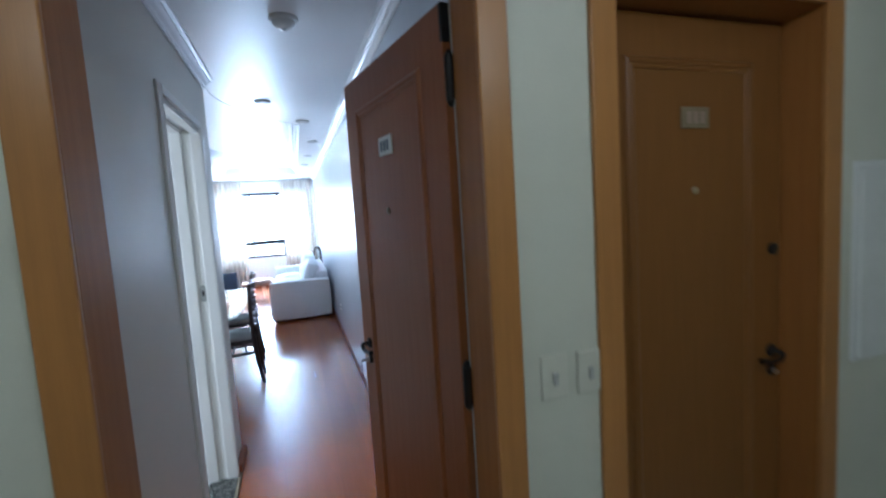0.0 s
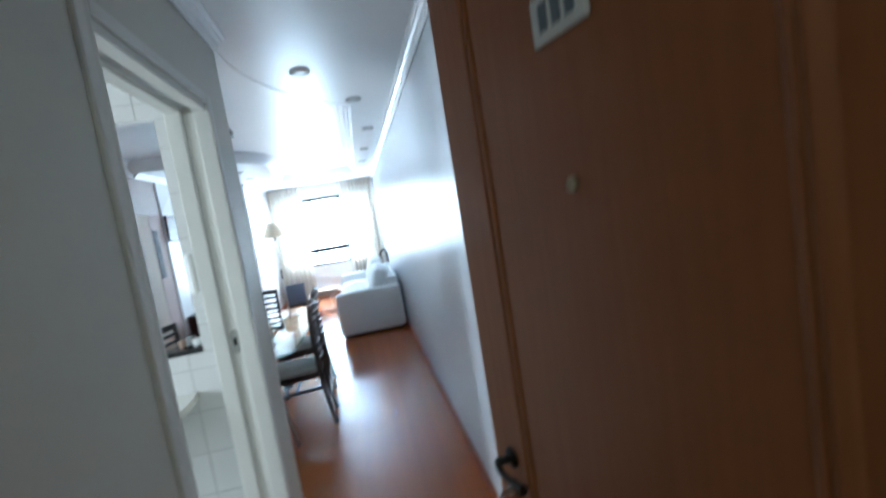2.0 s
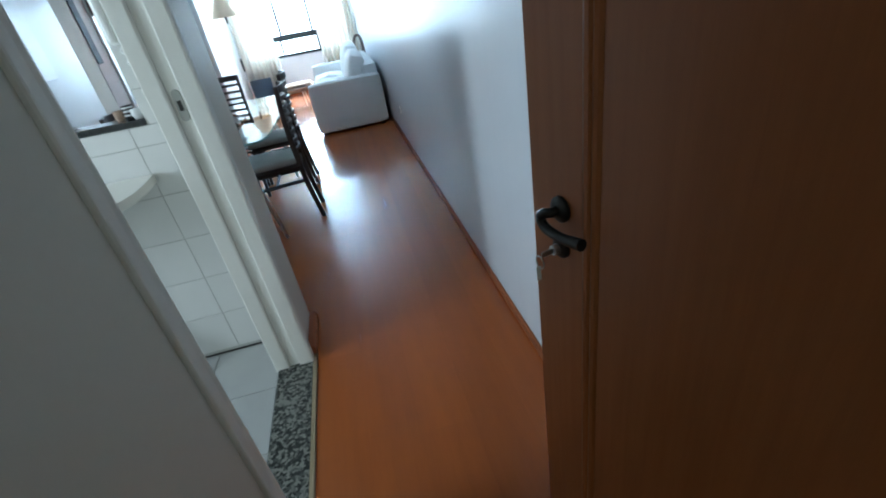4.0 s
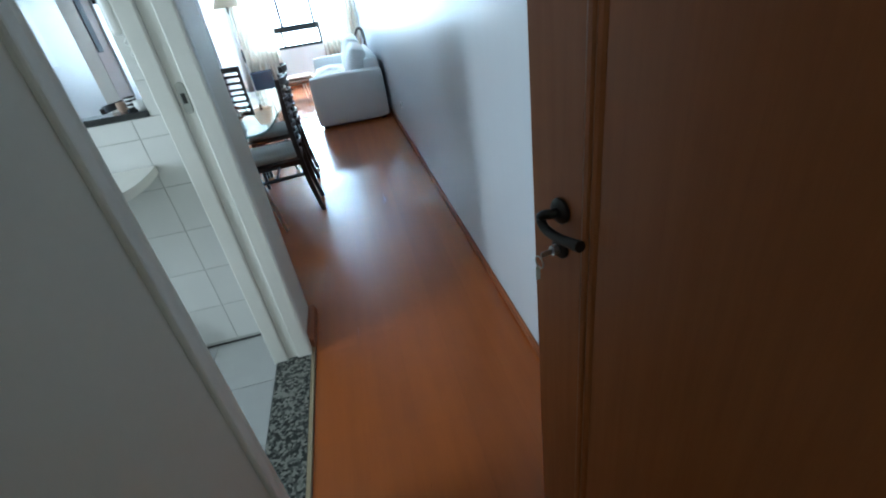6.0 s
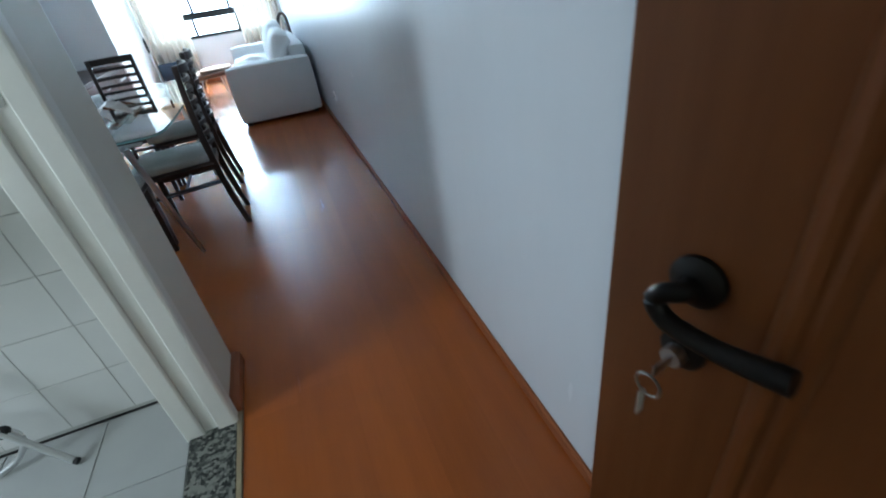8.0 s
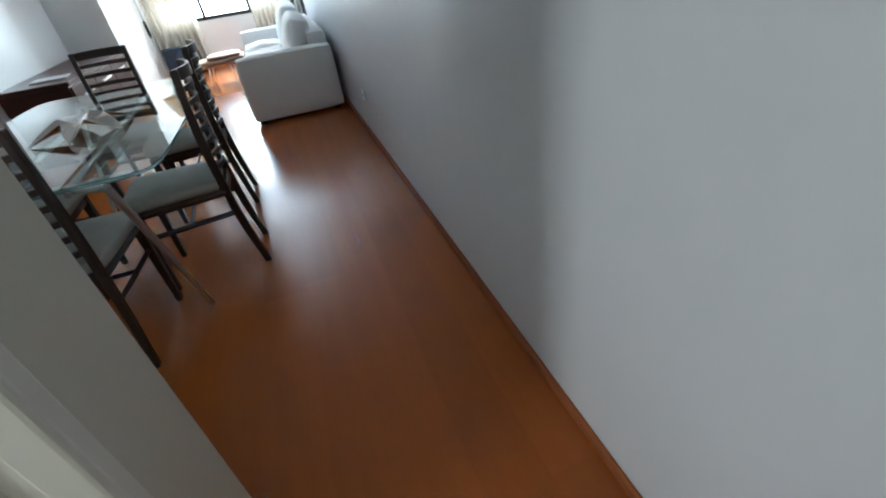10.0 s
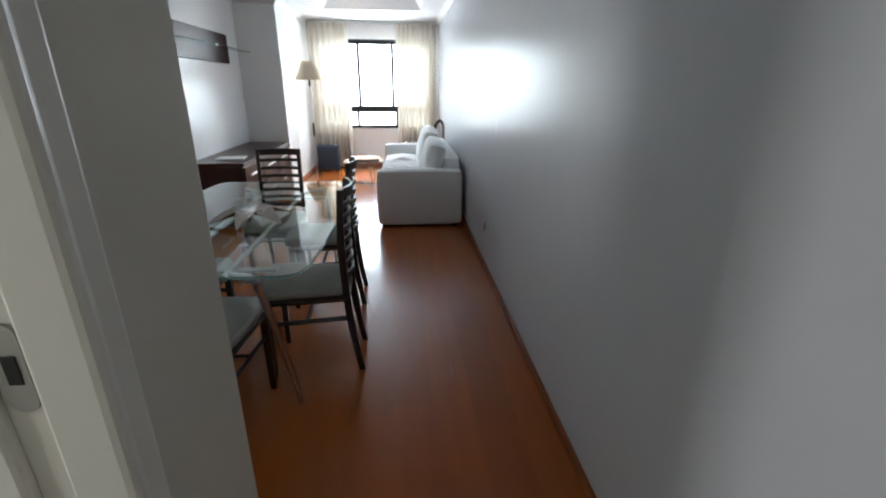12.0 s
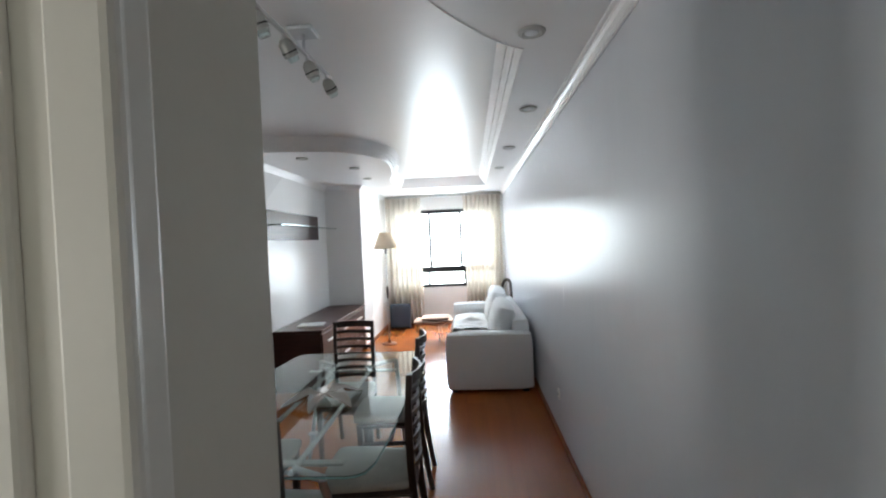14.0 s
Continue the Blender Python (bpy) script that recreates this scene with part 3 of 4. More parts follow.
def casing(name, x0, x1, label, stop):
    f = thing(name, pose(0, 0, 0), label, "door frame", kind="structure")
    for s, x in ((-1, x0), (1, x1)):
        part("jamb", boxed(x, x + s * 0.0195, -0.150, 0.0, 0, HEAD + 0.0195), M_JAMB, f)
        part("architrave", boxed(x - s * 0.001, x + s * 0.076, -0.166, -0.1505, 0, HEAD + 0.06, 0.004, 2), M_CASING, f)
    part("head_jamb", boxed(x0 + 0.0005, x1 - 0.0005, -0.150, 0.03, HEAD, HEAD + 0.0195), M_JAMB, f)
    part("head_architrave", boxed(x0 + 0.002, x1 - 0.002, -0.1655, -0.1505, HEAD, HEAD + 0.06, 0.004, 2), M_CASING, f)
    part("head_stop", boxed(x0 + 0.0005, x1 - 0.0005, stop, stop + 0.018, HEAD - 0.02, HEAD - 0.0005), M_JAMB, f)
    return f


frame_1 = casing("door_frame_1", DX0, DX1, "honey-coloured wooden frame of the entrance door", -0.06)
casing("door_frame_2", NX0, NX1, "honey-coloured wooden frame of the neighbouring door", 0.010)
part("seal_strip", boxed(DX1 - 0.002, DX1 + 0.012, -0.004, 0.003, 0.0, HEAD - 0.001, 0.0005), M_CONC, frame_1, "pale rubber seal along the hinge side")
for i, (x, z) in enumerate(((0.074, 1.13), (0.180, 1.127))):
    s = thing("light_switch", pose(x, -0.15, z), "pale plastic light switch plate on the hall wall", "light switch", "hall switches")
    part("plate", boxed(-0.038, 0.038, -0.009, 0, -0.057, 0.057, 0.004, 2), M_IVORY, s)
    part("toggle", boxed(-0.007, 0.007, -0.016, -0.008, -0.020, 0.012, 0.002), M_CONC, s)
pnl = thing("electrical_panel", pose(1.40, -0.15, 1.305), "flat white metal electrical panel on the hall wall", "electrical panel")
part("frame", boxed(-0.19, 0.19, -0.010, 0, -0.335, 0.335, 0.004), M_WHITE, pnl)
part("cover", boxed(-0.172, 0.172, -0.022, -0.009, -0.315, 0.315, 0.004), M_WHITE, pnl)

# ---- window and curtains ----
win = thing("window_1", pose(-1.19, FAR + 0.06, 0), "dark aluminium sliding window with bright daylight behind", "window", kind="structure")
W0, W1 = -0.99, 0.99
for x0, x1 in ((W0, W0 + 0.035), (W1 - 0.035, W1)):
    part("window_frame", boxed(x0, x1, -0.05, 0.05, 0.70, 2.20, 0.003), M_ALU, win)
for z0, z1 in ((0.7005, 0.755), (2.125, 2.1995)):
    part("window_frame", boxed(W0 + 0.035, W1 - 0.035, -0.05, 0.05, z0, z1, 0.003), M_ALU, win)
part("transom", boxed(W0 + 0.035, W1 - 0.035, -0.055, 0.04, 0.985, 1.095, 0.004), M_ALU, win)
for x in (-0.265, 0.335):
    part("stile", boxed(x - 0.024, x + 0.024, -0.035, 0.03, 1.095, 2.125, 0.003), M_ALU, win)
for x in (-0.31, 0.39):
    part("stile", boxed(x - 0.022, x + 0.022, -0.035, 0.03, 0.755, 0.985, 0.003), M_ALU, win)
for z0, z1 in ((0.755, 0.985), (1.095, 2.125)):
    pane = part("pane", boxed(W0 + 0.035, W1 - 0.035, 0.033, 0.038, z0, z1), M_PANE, win)
    pane.visible_shadow = False
part("window_sill", boxed(W0 - 0.01, W1 + 0.01, -0.075, -0.051, 0.68, 0.702, 0.003), M_WHITE, win)


def curtain(name, x0, x1, folds, seed):
    c = thing(name, pose(0, 0, 0), "long cream sheer curtain hanging in soft folds", "curtain", "window curtains")
    rnd = random.Random(seed)
    ph = [rnd.uniform(0, 6.28) for _ in range(4)]
    nx, nz = folds * 10, 14
    bm = bmesh.new()
    grid = []
    for k in range(nz + 1):
        t = k / nz
        z = 0.03 + (LOW - 0.045 - 0.03) * t
        row = []
        for i in range(nx + 1):
            s = i / nx
            amp = 0.028 + 0.030 * (1 - t)
            y = FAR - 0.125 + amp * math.sin(2 * math.pi * folds * s + ph[0] + 0.6 * math.sin(3 * s + ph[1]) * (1 - t)) + 0.012 * math.sin(2 * math.pi * folds * 0.37 * s + ph[2])
            x = x0 + (x1 - x0) * s + 0.016 * math.sin(5 * t + ph[3] + 6 * s) * (1 - t)
            row.append(bm.verts.new((x, y, z)))
        grid.append(row)
    for a, b in zip(grid, grid[1:]):
        for i in range(nx):
            bm.faces.new((a[i], a[i + 1], b[i + 1], b[i]))
    part("cloth", bm, M_CURTAIN, c, "", True)
    return c


curtain("curtain", SIDEX + 0.02, -1.60, 7, 3)
curtain("curtain", -0.785, -0.085, 8, 5)
rail = thing("curtain_rail", pose(0, 0, 0), "slim dark curtain rail under the ceiling", "curtain rail")
part("rail", boxed(SIDEX + 0.004, RX - 0.003, FAR - 0.155, FAR - 0.095, LOW - 0.040, LOW - 0.0, 0.004), M_CONC, rail)

# ---- sofa ----
sofa = thing("sofa", pose(0, 0, 0), "white fabric two-seat sofa with loose back cushions", "sofa")
SX0, SX1, SY0, SY1 = -0.970, -0.078, 5.958, 8.36


def cushion(x0, x1, y0, y1, z0, z1, r, bulge=0.02):
    bm = boxed(x0, x1, y0, y1, z0, z1)
    bmesh.ops.subdivide_edges(bm, edges=bm.edges[:], cuts=6, use_grid_fill=True)
    c = Vector(((x0 + x1) / 2, (y0 + y1) / 2, (z0 + z1) / 2))
    h = Vector(((x1 - x0) / 2, (y1 - y0) / 2, (z1 - z0) / 2))
    for v in bm.verts:
        d = v.co - c
        n = Vector((d.x / h.x, d.y / h.y, d.z / h.z))
        inner = Vector([max(-h[i] + r, min(h[i] - r, d[i])) for i in range(3)])
        off = d - inner
        if off.length > 1e-6:
            off = off.normalized() * r
        q = inner + off
        for i in range(3):
            j, k = (i + 1) % 3, (i + 2) % 3
            q[i] += math.copysign(bulge, n[i]) * abs(n[i]) ** 3 * (1 - n[j] ** 2) * (1 - n[k] ** 2)
        v.co = c + q
    return bm


part("base", boxed(SX0 + 0.03, SX1, SY0 + 0.02, SY1 - 0.02, 0.045, 0.27, 0.015, 2), M_SOFA, sofa)
part("arm", cushion(SX0, SX1, SY0, SY0 + 0.20, 0.03, 0.612, 0.040, 0.006), M_SOFA, sofa, "", True)
part("arm", cushion(SX0, SX1, SY1 - 0.20, SY1, 0.03, 0.62, 0.035, 0.006), M_SOFA, sofa, "", True)
part("back", cushion(SX1 - 0.20, SX1 - 0.002, SY0 + 0.19, SY1 - 0.19, 0.25, 0.72, 0.04, 0.01), M_SOFA, sofa, "", True)
half = (SY0 + SY1) / 2
for y0, y1 in ((SY0 + 0.205, half - 0.004), (half + 0.004, SY1 - 0.205)):
    part("seat_cushion", cushion(SX0 + 0.01, SX1 - 0.19, y0, y1, 0.262, 0.45, 0.05, 0.025), M_SOFA, sofa, "", True)
for x, y in ((SX0 + 0.07, SY0 + 0.08), (SX1 - 0.08, SY0 + 0.08), (SX0 + 0.07, SY1 - 0.08), (SX1 - 0.08, SY1 - 0.08)):
    part("foot", boxed(x - 0.03, x + 0.03, y - 0.03, y + 0.03, 0.0, 0.045), M_BLACK, sofa)
for y0, y1, tilt, top in ((SY0 + 0.24, half - 0.02, -17, 0.0), (half + 0.02, SY1 - 0.25, -13, 0.05)):
    ob = part("back_cushion", cushion(-0.10, 0.10, -(y1 - y0) / 2, (y1 - y0) / 2, 0.0, 0.42 + top, 0.05, 0.032), M_SOFA, sofa, "", True)
    ob.matrix_local = pose(SX1 - 0.34, (y0 + y1) / 2, 0.43, 0, -tilt, 0)
# crumpled throw over the seat
thr = thing("throw_blanket", pose(0, 0, 0), "crumpled thin white throw lying on the sofa seat", "throw")
bm = bmesh.new()
grid = []
for i in range(33):
    row = []
    for j in range(41):
        x, y = SX0 - 0.012 + 0.56 * i / 32, half - 0.28 + 0.95 * j / 40
        p = Vector((x * 5, y * 5, 1.3))
        z = 0.482 + 0.030 * abs(noise.noise(p)) + 0.016 * noise.noise(p * 2.3) + (0.045 * math.sin(min(1, i / 32) * 3.1) if j > 18 else 0.03 * math.sin(i / 32 * 3.1) * j / 18)
        if i < 3:
            z -= 0.05 * (3 - i) / 3 * 1.6
        row.append(bm.verts.new((x, y + 0.03 * noise.noise(p * 0.8), z)))
    grid.append(row)
for a, b in zip(grid, grid[1:]):
    for j in range(40):
        bm.faces.new((a[j], b[j], b[j + 1], a[j + 1]))
part("cloth", bm, M_SHEET, thr, "", True)

# ---- dining table ----
table = thing("dining_table", pose(-1.555, 3.875, 0), "rectangular glass dining table on splayed steel legs", "table")
bm = bmesh.new()
side = [(0.430, 0.895), (0.462, 0.872), (0.486, 0.80), (0.499, 0.62), (0.508, 0.30), (0.510, 0.0)]
right = [(x, -y) for x, y in side] + side[-2::-1]
corner = [(0.400, -0.903)] + right + [(0.400, 0.903)] + [(-0.400, 0.903)] + [(-x, y) for x, y in right[::-1]] + [(-0.400, -0.903)]
slab(bm, corner, 0.738, 0.75)
bmesh.ops.bevel(bm, geom=[e for e in bm.edges if abs(e.verts[0].co.z - e.verts[1].co.z) < 1e-5], offset=0.002, segments=1, affect="EDGES")
top = part("tabletop", bm, M_GLASS, table, "thick clear glass top with rounded corners")
top.data.materials.append(M_EDGE)
for f in top.data.polygons:
    if abs(f.normal.z) < 0.3:
        f.material_index = 1
top.visible_shadow = False
for sx in (-1, 1):
    part("beam", rod([(sx * 0.14, -0.78, 0.688), (sx * 0.14, 0.78, 0.688)], 0.012, 12), M_STEEL, table, "", True)
for sy in (-1, 1):
    part("crossbar", boxed(-0.32, 0.32, sy * 0.66 - 0.02, sy * 0.66 + 0.02, 0.665, 0.677, 0.002), M_STEEL, table)
    for sx in (-1, 1):
        part("leg", rod([(sx * 0.285, sy * 0.83, 0.70), (sx * 0.325, sy * 0.755, 0.34), (sx * 0.362, sy * 0.688, 0.004)], [0.017, 0.014, 0.010], 10), M_CHROME, table, "", True)
        part("leg_arm", rod([(sx * 0.14, sy * 0.74, 0.688), (sx * 0.285, sy * 0.83, 0.70)], 0.014, 10), M_CHROME, table, "", True)
        part("glass_support", turned([(0.010, 0.0), (0.010, 0.028), (0.022, 0.030), (0.022, 0.034)], 14, (sx * 0.14, sy * 0.52, 0.703)), M_CHROME, table, "", True)

# silver centrepiece: a folded sheet standing on five pointed corners
cp = thing("centrepiece", pose(-1.485, 3.735, 0.7515), "folded wavy silver metal centrepiece on the glass table", "ornament")
TIPS = ((-30, 0.195), (43, 0.225), (122, 0.215), (205, 0.235), (262, 0.185), (330, 0.195))
bm = bmesh.new()
nr, ns = 10, 14
rows = [[] for _ in range(nr)]
for (a0, r0), (a1, r1) in zip(TIPS, TIPS[1:]):
    for i in range(ns):
        u = i / ns
        a = radians(a0 + (a1 - a0) * u)
        fold = abs(1 - 2 * u)
        edge = (r0 + (r1 - r0) * u) * (0.46 + 0.54 * fold ** 1.4)
        for k in range(nr):
            q = (k + 1) / nr
            z = 0.044 + 0.026 * q * (1 - fold) ** 0.8 - 0.042 * q ** 1.5 * fold ** 1.6 - 0.010 * math.sin(math.pi * q) * (1 - fold)
            rows[k].append(bm.verts.new((edge * q * math.cos(a), edge * q * math.sin(a), max(0.002, z))))
mid = bm.verts.new((0, 0, 0.045))
na = len(rows[0])
for i in range(na):
    bm.faces.new((mid, rows[0][i], rows[0][(i + 1) % na]))
for a, b in zip(rows, rows[1:]):
    for i in range(na):
        bm.faces.new((a[i], b[i], b[(i + 1) % na], a[(i + 1) % na]))
bmesh.ops.recalc_face_normals(bm, faces=bm.faces[:])
bmesh.ops.solidify(bm, geom=bm.faces[:], thickness=0.003)
part("dish", bm, M_SILVER, cp, "", True)


# ---- dining chairs ----
def dining_chair():
    """Ladder-back chair facing +y; back legs' feet at y=0."""
    c = thing("dining_chair", pose(0, 0, 0), "dark-stained ladder-back dining chair with grey upholstered seat", "chair", "dining chairs")
    w = 0.150

    def post_y(z):
        return 0.056 - 0.056 * (1 - min(1, z / 0.45)) ** 1.5 + 0.010 * math.sin(math.pi * max(0, z - 0.45) / 0.52) - 0.004 * max(0, (z - 0.45) / 0.52) ** 3

    zs = [0.0, 0.1, 0.22, 0.34, 0.45, 0.58, 0.72, 0.86, 0.975]
    for s in (-1, 1):
        bm = bmesh.new()
        rows = []
        for z in zs:
            y = post_y(z)
            hx, hy = 0.013, 0.018 if 0.2 < z < 0.8 else 0.015
            rows.append([bm.verts.new((s * w + a, y + b, z)) for a, b in ((-hx, -hy), (hx, -hy), (hx, hy), (-hx, hy))])
        for p, q in zip(rows, rows[1:]):
            for k in range(4):
                bm.faces.new((p[k], p[(k + 1) % 4], q[(k + 1) % 4], q[k]))
        bm.faces.new(rows[0][::-1])
        bm.faces.new(rows[-1])
        bmesh.ops.bevel(bm, geom=bm.edges[:], offset=0.003, segments=1, affect="EDGES")
        part("back_post", bm, M_DARKWOOD, c)
    for i in range(8):
        z = 0.535 + 0.0595 * i
        h = 0.011 if i < 7 else 0.023
        bm = bmesh.new()
        rows = []
        for k in range(9):
            u = -1 + 2 * k / 8
            y = post_y(z) - (0.032 if i < 7 else 0.042) * (1 - u * u)
            rows.append([bm.verts.new((u * (w - 0.008), y + b, z + a)) for a, b in ((-h, -0.007), (h, -0.007), (h, 0.007), (-h, 0.007))])
        for p, q in zip(rows, rows[1:]):
            for k in range(4):
                bm.faces.new((p[k], p[(k + 1) % 4], q[(k + 1) % 4], q[k]))
        bm.faces.new(rows[0][::-1])
        bm.faces.new(rows[-1])
        bmesh.ops.recalc_face_normals(bm, faces=bm.faces[:])
        part("slat" if i < 7 else "top_rail", bm, M_DARKWOOD, c, "", True)
    F0, F1 = 0.06, 0.475
    fw = 0.185
    for s in (-1, 1):
        bm = bmesh.new()
        rows = []
        for z, r in ((0.0, 0.012), (0.2, 0.015), (0.43, 0.018)):
            rows.append([bm.verts.new((s * (fw - 0.018) + a * r, F1 - 0.03 + b * r, z)) for a, b in ((-1, -1), (1, -1), (1, 1), (-1, 1))])
        for p, q in zip(rows, rows[1:]):
            for k in range(4):
                bm.faces.new((p[k], p[(k + 1) % 4], q[(k + 1) % 4], q[k]))
        bm.faces.new(rows[0][::-1])
        bm.faces.new(rows[-1])
        part("front_leg", bm, M_DARKWOOD, c)
        bm = bmesh.new()
        tube(bm, [(s * w, 0.055, 0.31), (s * (fw - 0.018), F1 - 0.03, 0.30)], 0.011, 4, 1.2)
        part("stretcher", bm, M_DARKWOOD, c)
        bm = bmesh.new()
        tube(bm, [(s * (w), F0, 0.425), (s * (fw - 0.01), F1 - 0.02, 0.425)], 0.022, 4, 1.0)
        part("seat_rail", bm, M_DARKWOOD, c)
    part("cross_stretcher", rod([(-0.16, 0.26, 0.305), (0.16, 0.26, 0.305)], 0.010, 4), M_DARKWOOD, c)
    part("seat_rail", boxed(-fw + 0.02, fw - 0.02, F1 - 0.04, F1 - 0.015, 0.392, 0.44, 0.002), M_DARKWOOD, c)
    part("seat_rail", boxed(-w, w, F0 - 0.012, F0 + 0.012, 0.392, 0.44, 0.002), M_DARKWOOD, c)
    bm = cushion(-fw - 0.005, fw + 0.005, F0 + 0.012, F1 + 0.01, 0.435, 0.495, 0.022, 0.012)
    for v in bm.verts:
        k = (v.co.y - F0) / (F1 - F0)
        v.co.x *= 0.86 + 0.14 * k
    part("seat", bm, M_SEAT, c, "grey-beige upholstered seat", True)
    return c


chair = dining_chair()
chair.matrix_world = pose(-0.934, 3.59, 0, 0, 0, 92)
copy_thing(chair, pose(-0.985, 4.36, 0, 0, 0, 92))
copy_thing(chair, pose(-1.54, 2.875, 0, 0, 0, -2))
copy_thing(chair, pose(-1.632, 4.945, 0, 0, 0, 180))
copy_thing(chair, pose(-2.16, 3.68, 0, 0, 0, -90))

# ---- sideboard and wall shelf ----
sb = thing("sideboard", pose(0, 0, 0), "low dark mahogany sideboard with drawers against the wall", "sideboard")
BX0, BX1, BY0, BY1, BZ = TVX + 0.004, -2.30, 6.05, 7.98, 0.685
part("carcass", boxed(BX0, BX1 - 0.02, BY0 + 0.01, BY1 - 0.01, 0.06, BZ - 0.035, 0.003), M_MAROON, sb)
part("top", boxed(BX0, BX1, BY0, BY1, BZ - 0.035, BZ, 0.004), M_MAROON, sb)
part("plinth", boxed(BX0, BX1 - 0.06, BY0 + 0.04, BY1 - 0.04, 0.0, 0.06), M_BLACK, sb)
for i in range(3):
    for j in range(2):
        y0 = BY0 + 0.02 + i * 0.625
        z0 = 0.075 + j * 0.285
        dr = part("drawer", boxed(BX1 - 0.02, BX1 - 0.002, y0, y0 + 0.615, z0, z0 + 0.275, 0.003), M_MAROON, sb)
        part("handle", boxed(BX1 - 0.003, BX1 + 0.014, y0 + 0.16, y0 + 0.455, z0 + 0.165, z0 + 0.182, 0.003), M_CHROME, dr, "long steel bar handle")
mag = thing("magazine", pose(-2.52, 6.38, BZ + 0.001, 0, 0, 8), "thin white magazine lying on the sideboard", "magazine")
part("pages", boxed(-0.15, 0.13, -0.11, 0.11, 0, 0.012, 0.002), M_PAPER, mag)
shelf = thing("wall_shelf", pose(0, 0, 0), "dark mahogany wall panel with a slim lit glass shelf", "shelf")
part("panel", boxed(TVX + 0.003, TVX + 0.03, 6.00, 7.59, 1.680, 2.004, 0.003), M_PANEL, shelf)
part("ledge", boxed(TVX + 0.03, TVX + 0.17, 6.02, 7.99, 1.838, 1.846, 0.001), M_GLASS, shelf, "thin glass ledge")
part("ledge_rail", boxed(TVX + 0.03, TVX + 0.038, 6.45, 7.31, 1.847, 1.872, 0.001), M_CHROME, shelf, "bright steel rail")

# ---- floor lamp, loudspeaker, footstool ----
fl = thing("floor_lamp", pose(-2.01, 8.32, 0), "slender dark floor lamp with a cream cone shade", "floor lamp")
part("base", turned([(0.115, 0.0), (0.115, 0.010), (0.10, 0.018), (0.03, 0.026), (0.02, 0.06), (0.012, 0.075)], 32), M_BASEB, fl, "round brown base", True)
part("pole", rod([(0, 0, 0.05), (0, 0, 1.52)], 0.009, 10), M_CHROME, fl, "", True)
part("grip", turned([(0.010, 0.0), (0.017, 0.03), (0.019, 0.10), (0.017, 0.17), (0.010, 0.20)], 12, (0, 0, 0.72)), M_BLACK, fl, "dark wooden grip", True)
part("socket", turned([(0.012, 0.0), (0.016, 0.03), (0.016, 0.09), (0.010, 0.11)], 12, (0, 0, 1.42)), M_BLACK, fl, "", True)
bm = bmesh.new()
lathe(bm, [(0.192, 0.0), (0.085, 0.25), (0.082, 0.25), (0.189, 0.0)], 32, (0, 0, 1.508))
bmesh.ops.delete(bm, geom=[f for f in bm.faces if len(f.verts) > 4], context="FACES")
part("shade", bm, M_SHADE, fl, "cream cloth cone shade", True)
for k in range(3):
    a = 2.1 * k
    part("shade_spoke", rod([(0, 0, 1.70), (0.083 * math.cos(a), 0.083 * math.sin(a), 1.755)], 0.0025, 5), M_BLACK, fl)
part("finial", rod([(0, 0, 1.50), (0, 0, 1.71)], 0.005, 6), M_BLACK, fl)

sub = thing("loudspeaker", pose(-2.02, 9.48, 0), "black cube loudspeaker standing on the floor", "loudspeaker")
part("cabinet", boxed(-0.185, 0.185, 0, 0.14, 0.02, 0.45, 0.012, 2), M_BLACKBOX, sub)
part("grille", boxed(-0.165, 0.165, -0.012, 0.0, 0.04, 0.43, 0.006, 2), M_BLACKBOX, sub)
for x in (-0.14, 0.14):
    for y in (0.03, 0.11):
        part("foot", boxed(x - 0.02, x + 0.02, y - 0.02, y + 0.02, 0, 0.02), M_BLACK, sub)

st = thing("footstool", pose(-1.34, 8.60, 0), "low footstool with a folded brown suede cushion", "footstool")
for x, y in ((-0.22, -0.14), (0.12, -0.16), (-0.20, 0.16), (0.14, 0.16)):
    part("leg", rod([(x * 0.8, y * 0.8, 0.25), (x, y, 0.0)], [0.013, 0.009], 8), M_CHROME, st, "", True)
part("frame", boxed(-0.22, 0.2, -0.16, 0.16, 0.24, 0.262, 0.004), M_BROWN, st)
bm = cushion(-0.29, 0.31, -0.2, 0.2, 0.262, 0.325, 0.03, 0.015)
for v in bm.verts:
    v.co.z += 0.05 * max(0, v.co.x + 0.05) + 0.02 * noise.noise(v.co * 6)
part("cushion", bm, M_BROWN, st, "", True)
part("folded_flap", cushion(-0.16, 0.27, -0.19, 0.19, 0.330, 0.372, 0.02, 0.012), M_BROWN, st, "", True)

# bent dark wood frame behind the sofa
rk = thing("bentwood_frame", pose(-0.17, 8.52, 0), "dark bentwood chair back standing behind the sofa", "chair")
arcp = spline([(-0.02, -0.02, 0.0), (-0.02, -0.02, 0.55), (-0.03, -0.04, 0.80), (0.02, -0.03, 0.92), (0.09, -0.02, 0.90), (0.11, 0.0, 0.70), (0.10, 0.0, 0.0)], 6)
part("back_hoop", rod(arcp, 0.024, 8), M_DARKWOOD, rk, "", True)

# ---- fixtures ----
dome = thing("ceiling_detector", pose(-0.482, 1.11, LOW), "small round white ceiling detector", "smoke detector")
part("base", turned([(0.064, 0.0), (0.066, -0.008), (0.060, -0.016)][::-1], 32), M_WHITE, dome, "", True)
part("dome", turned([(0.012, -0.048), (0.034, -0.043), (0.048, -0.030), (0.052, -0.0165)], 32), M_WHITE, dome, "", True)
part("button", turned([(0.008, -0.055), (0.011, -0.048)], 12), M_WHITE, dome)


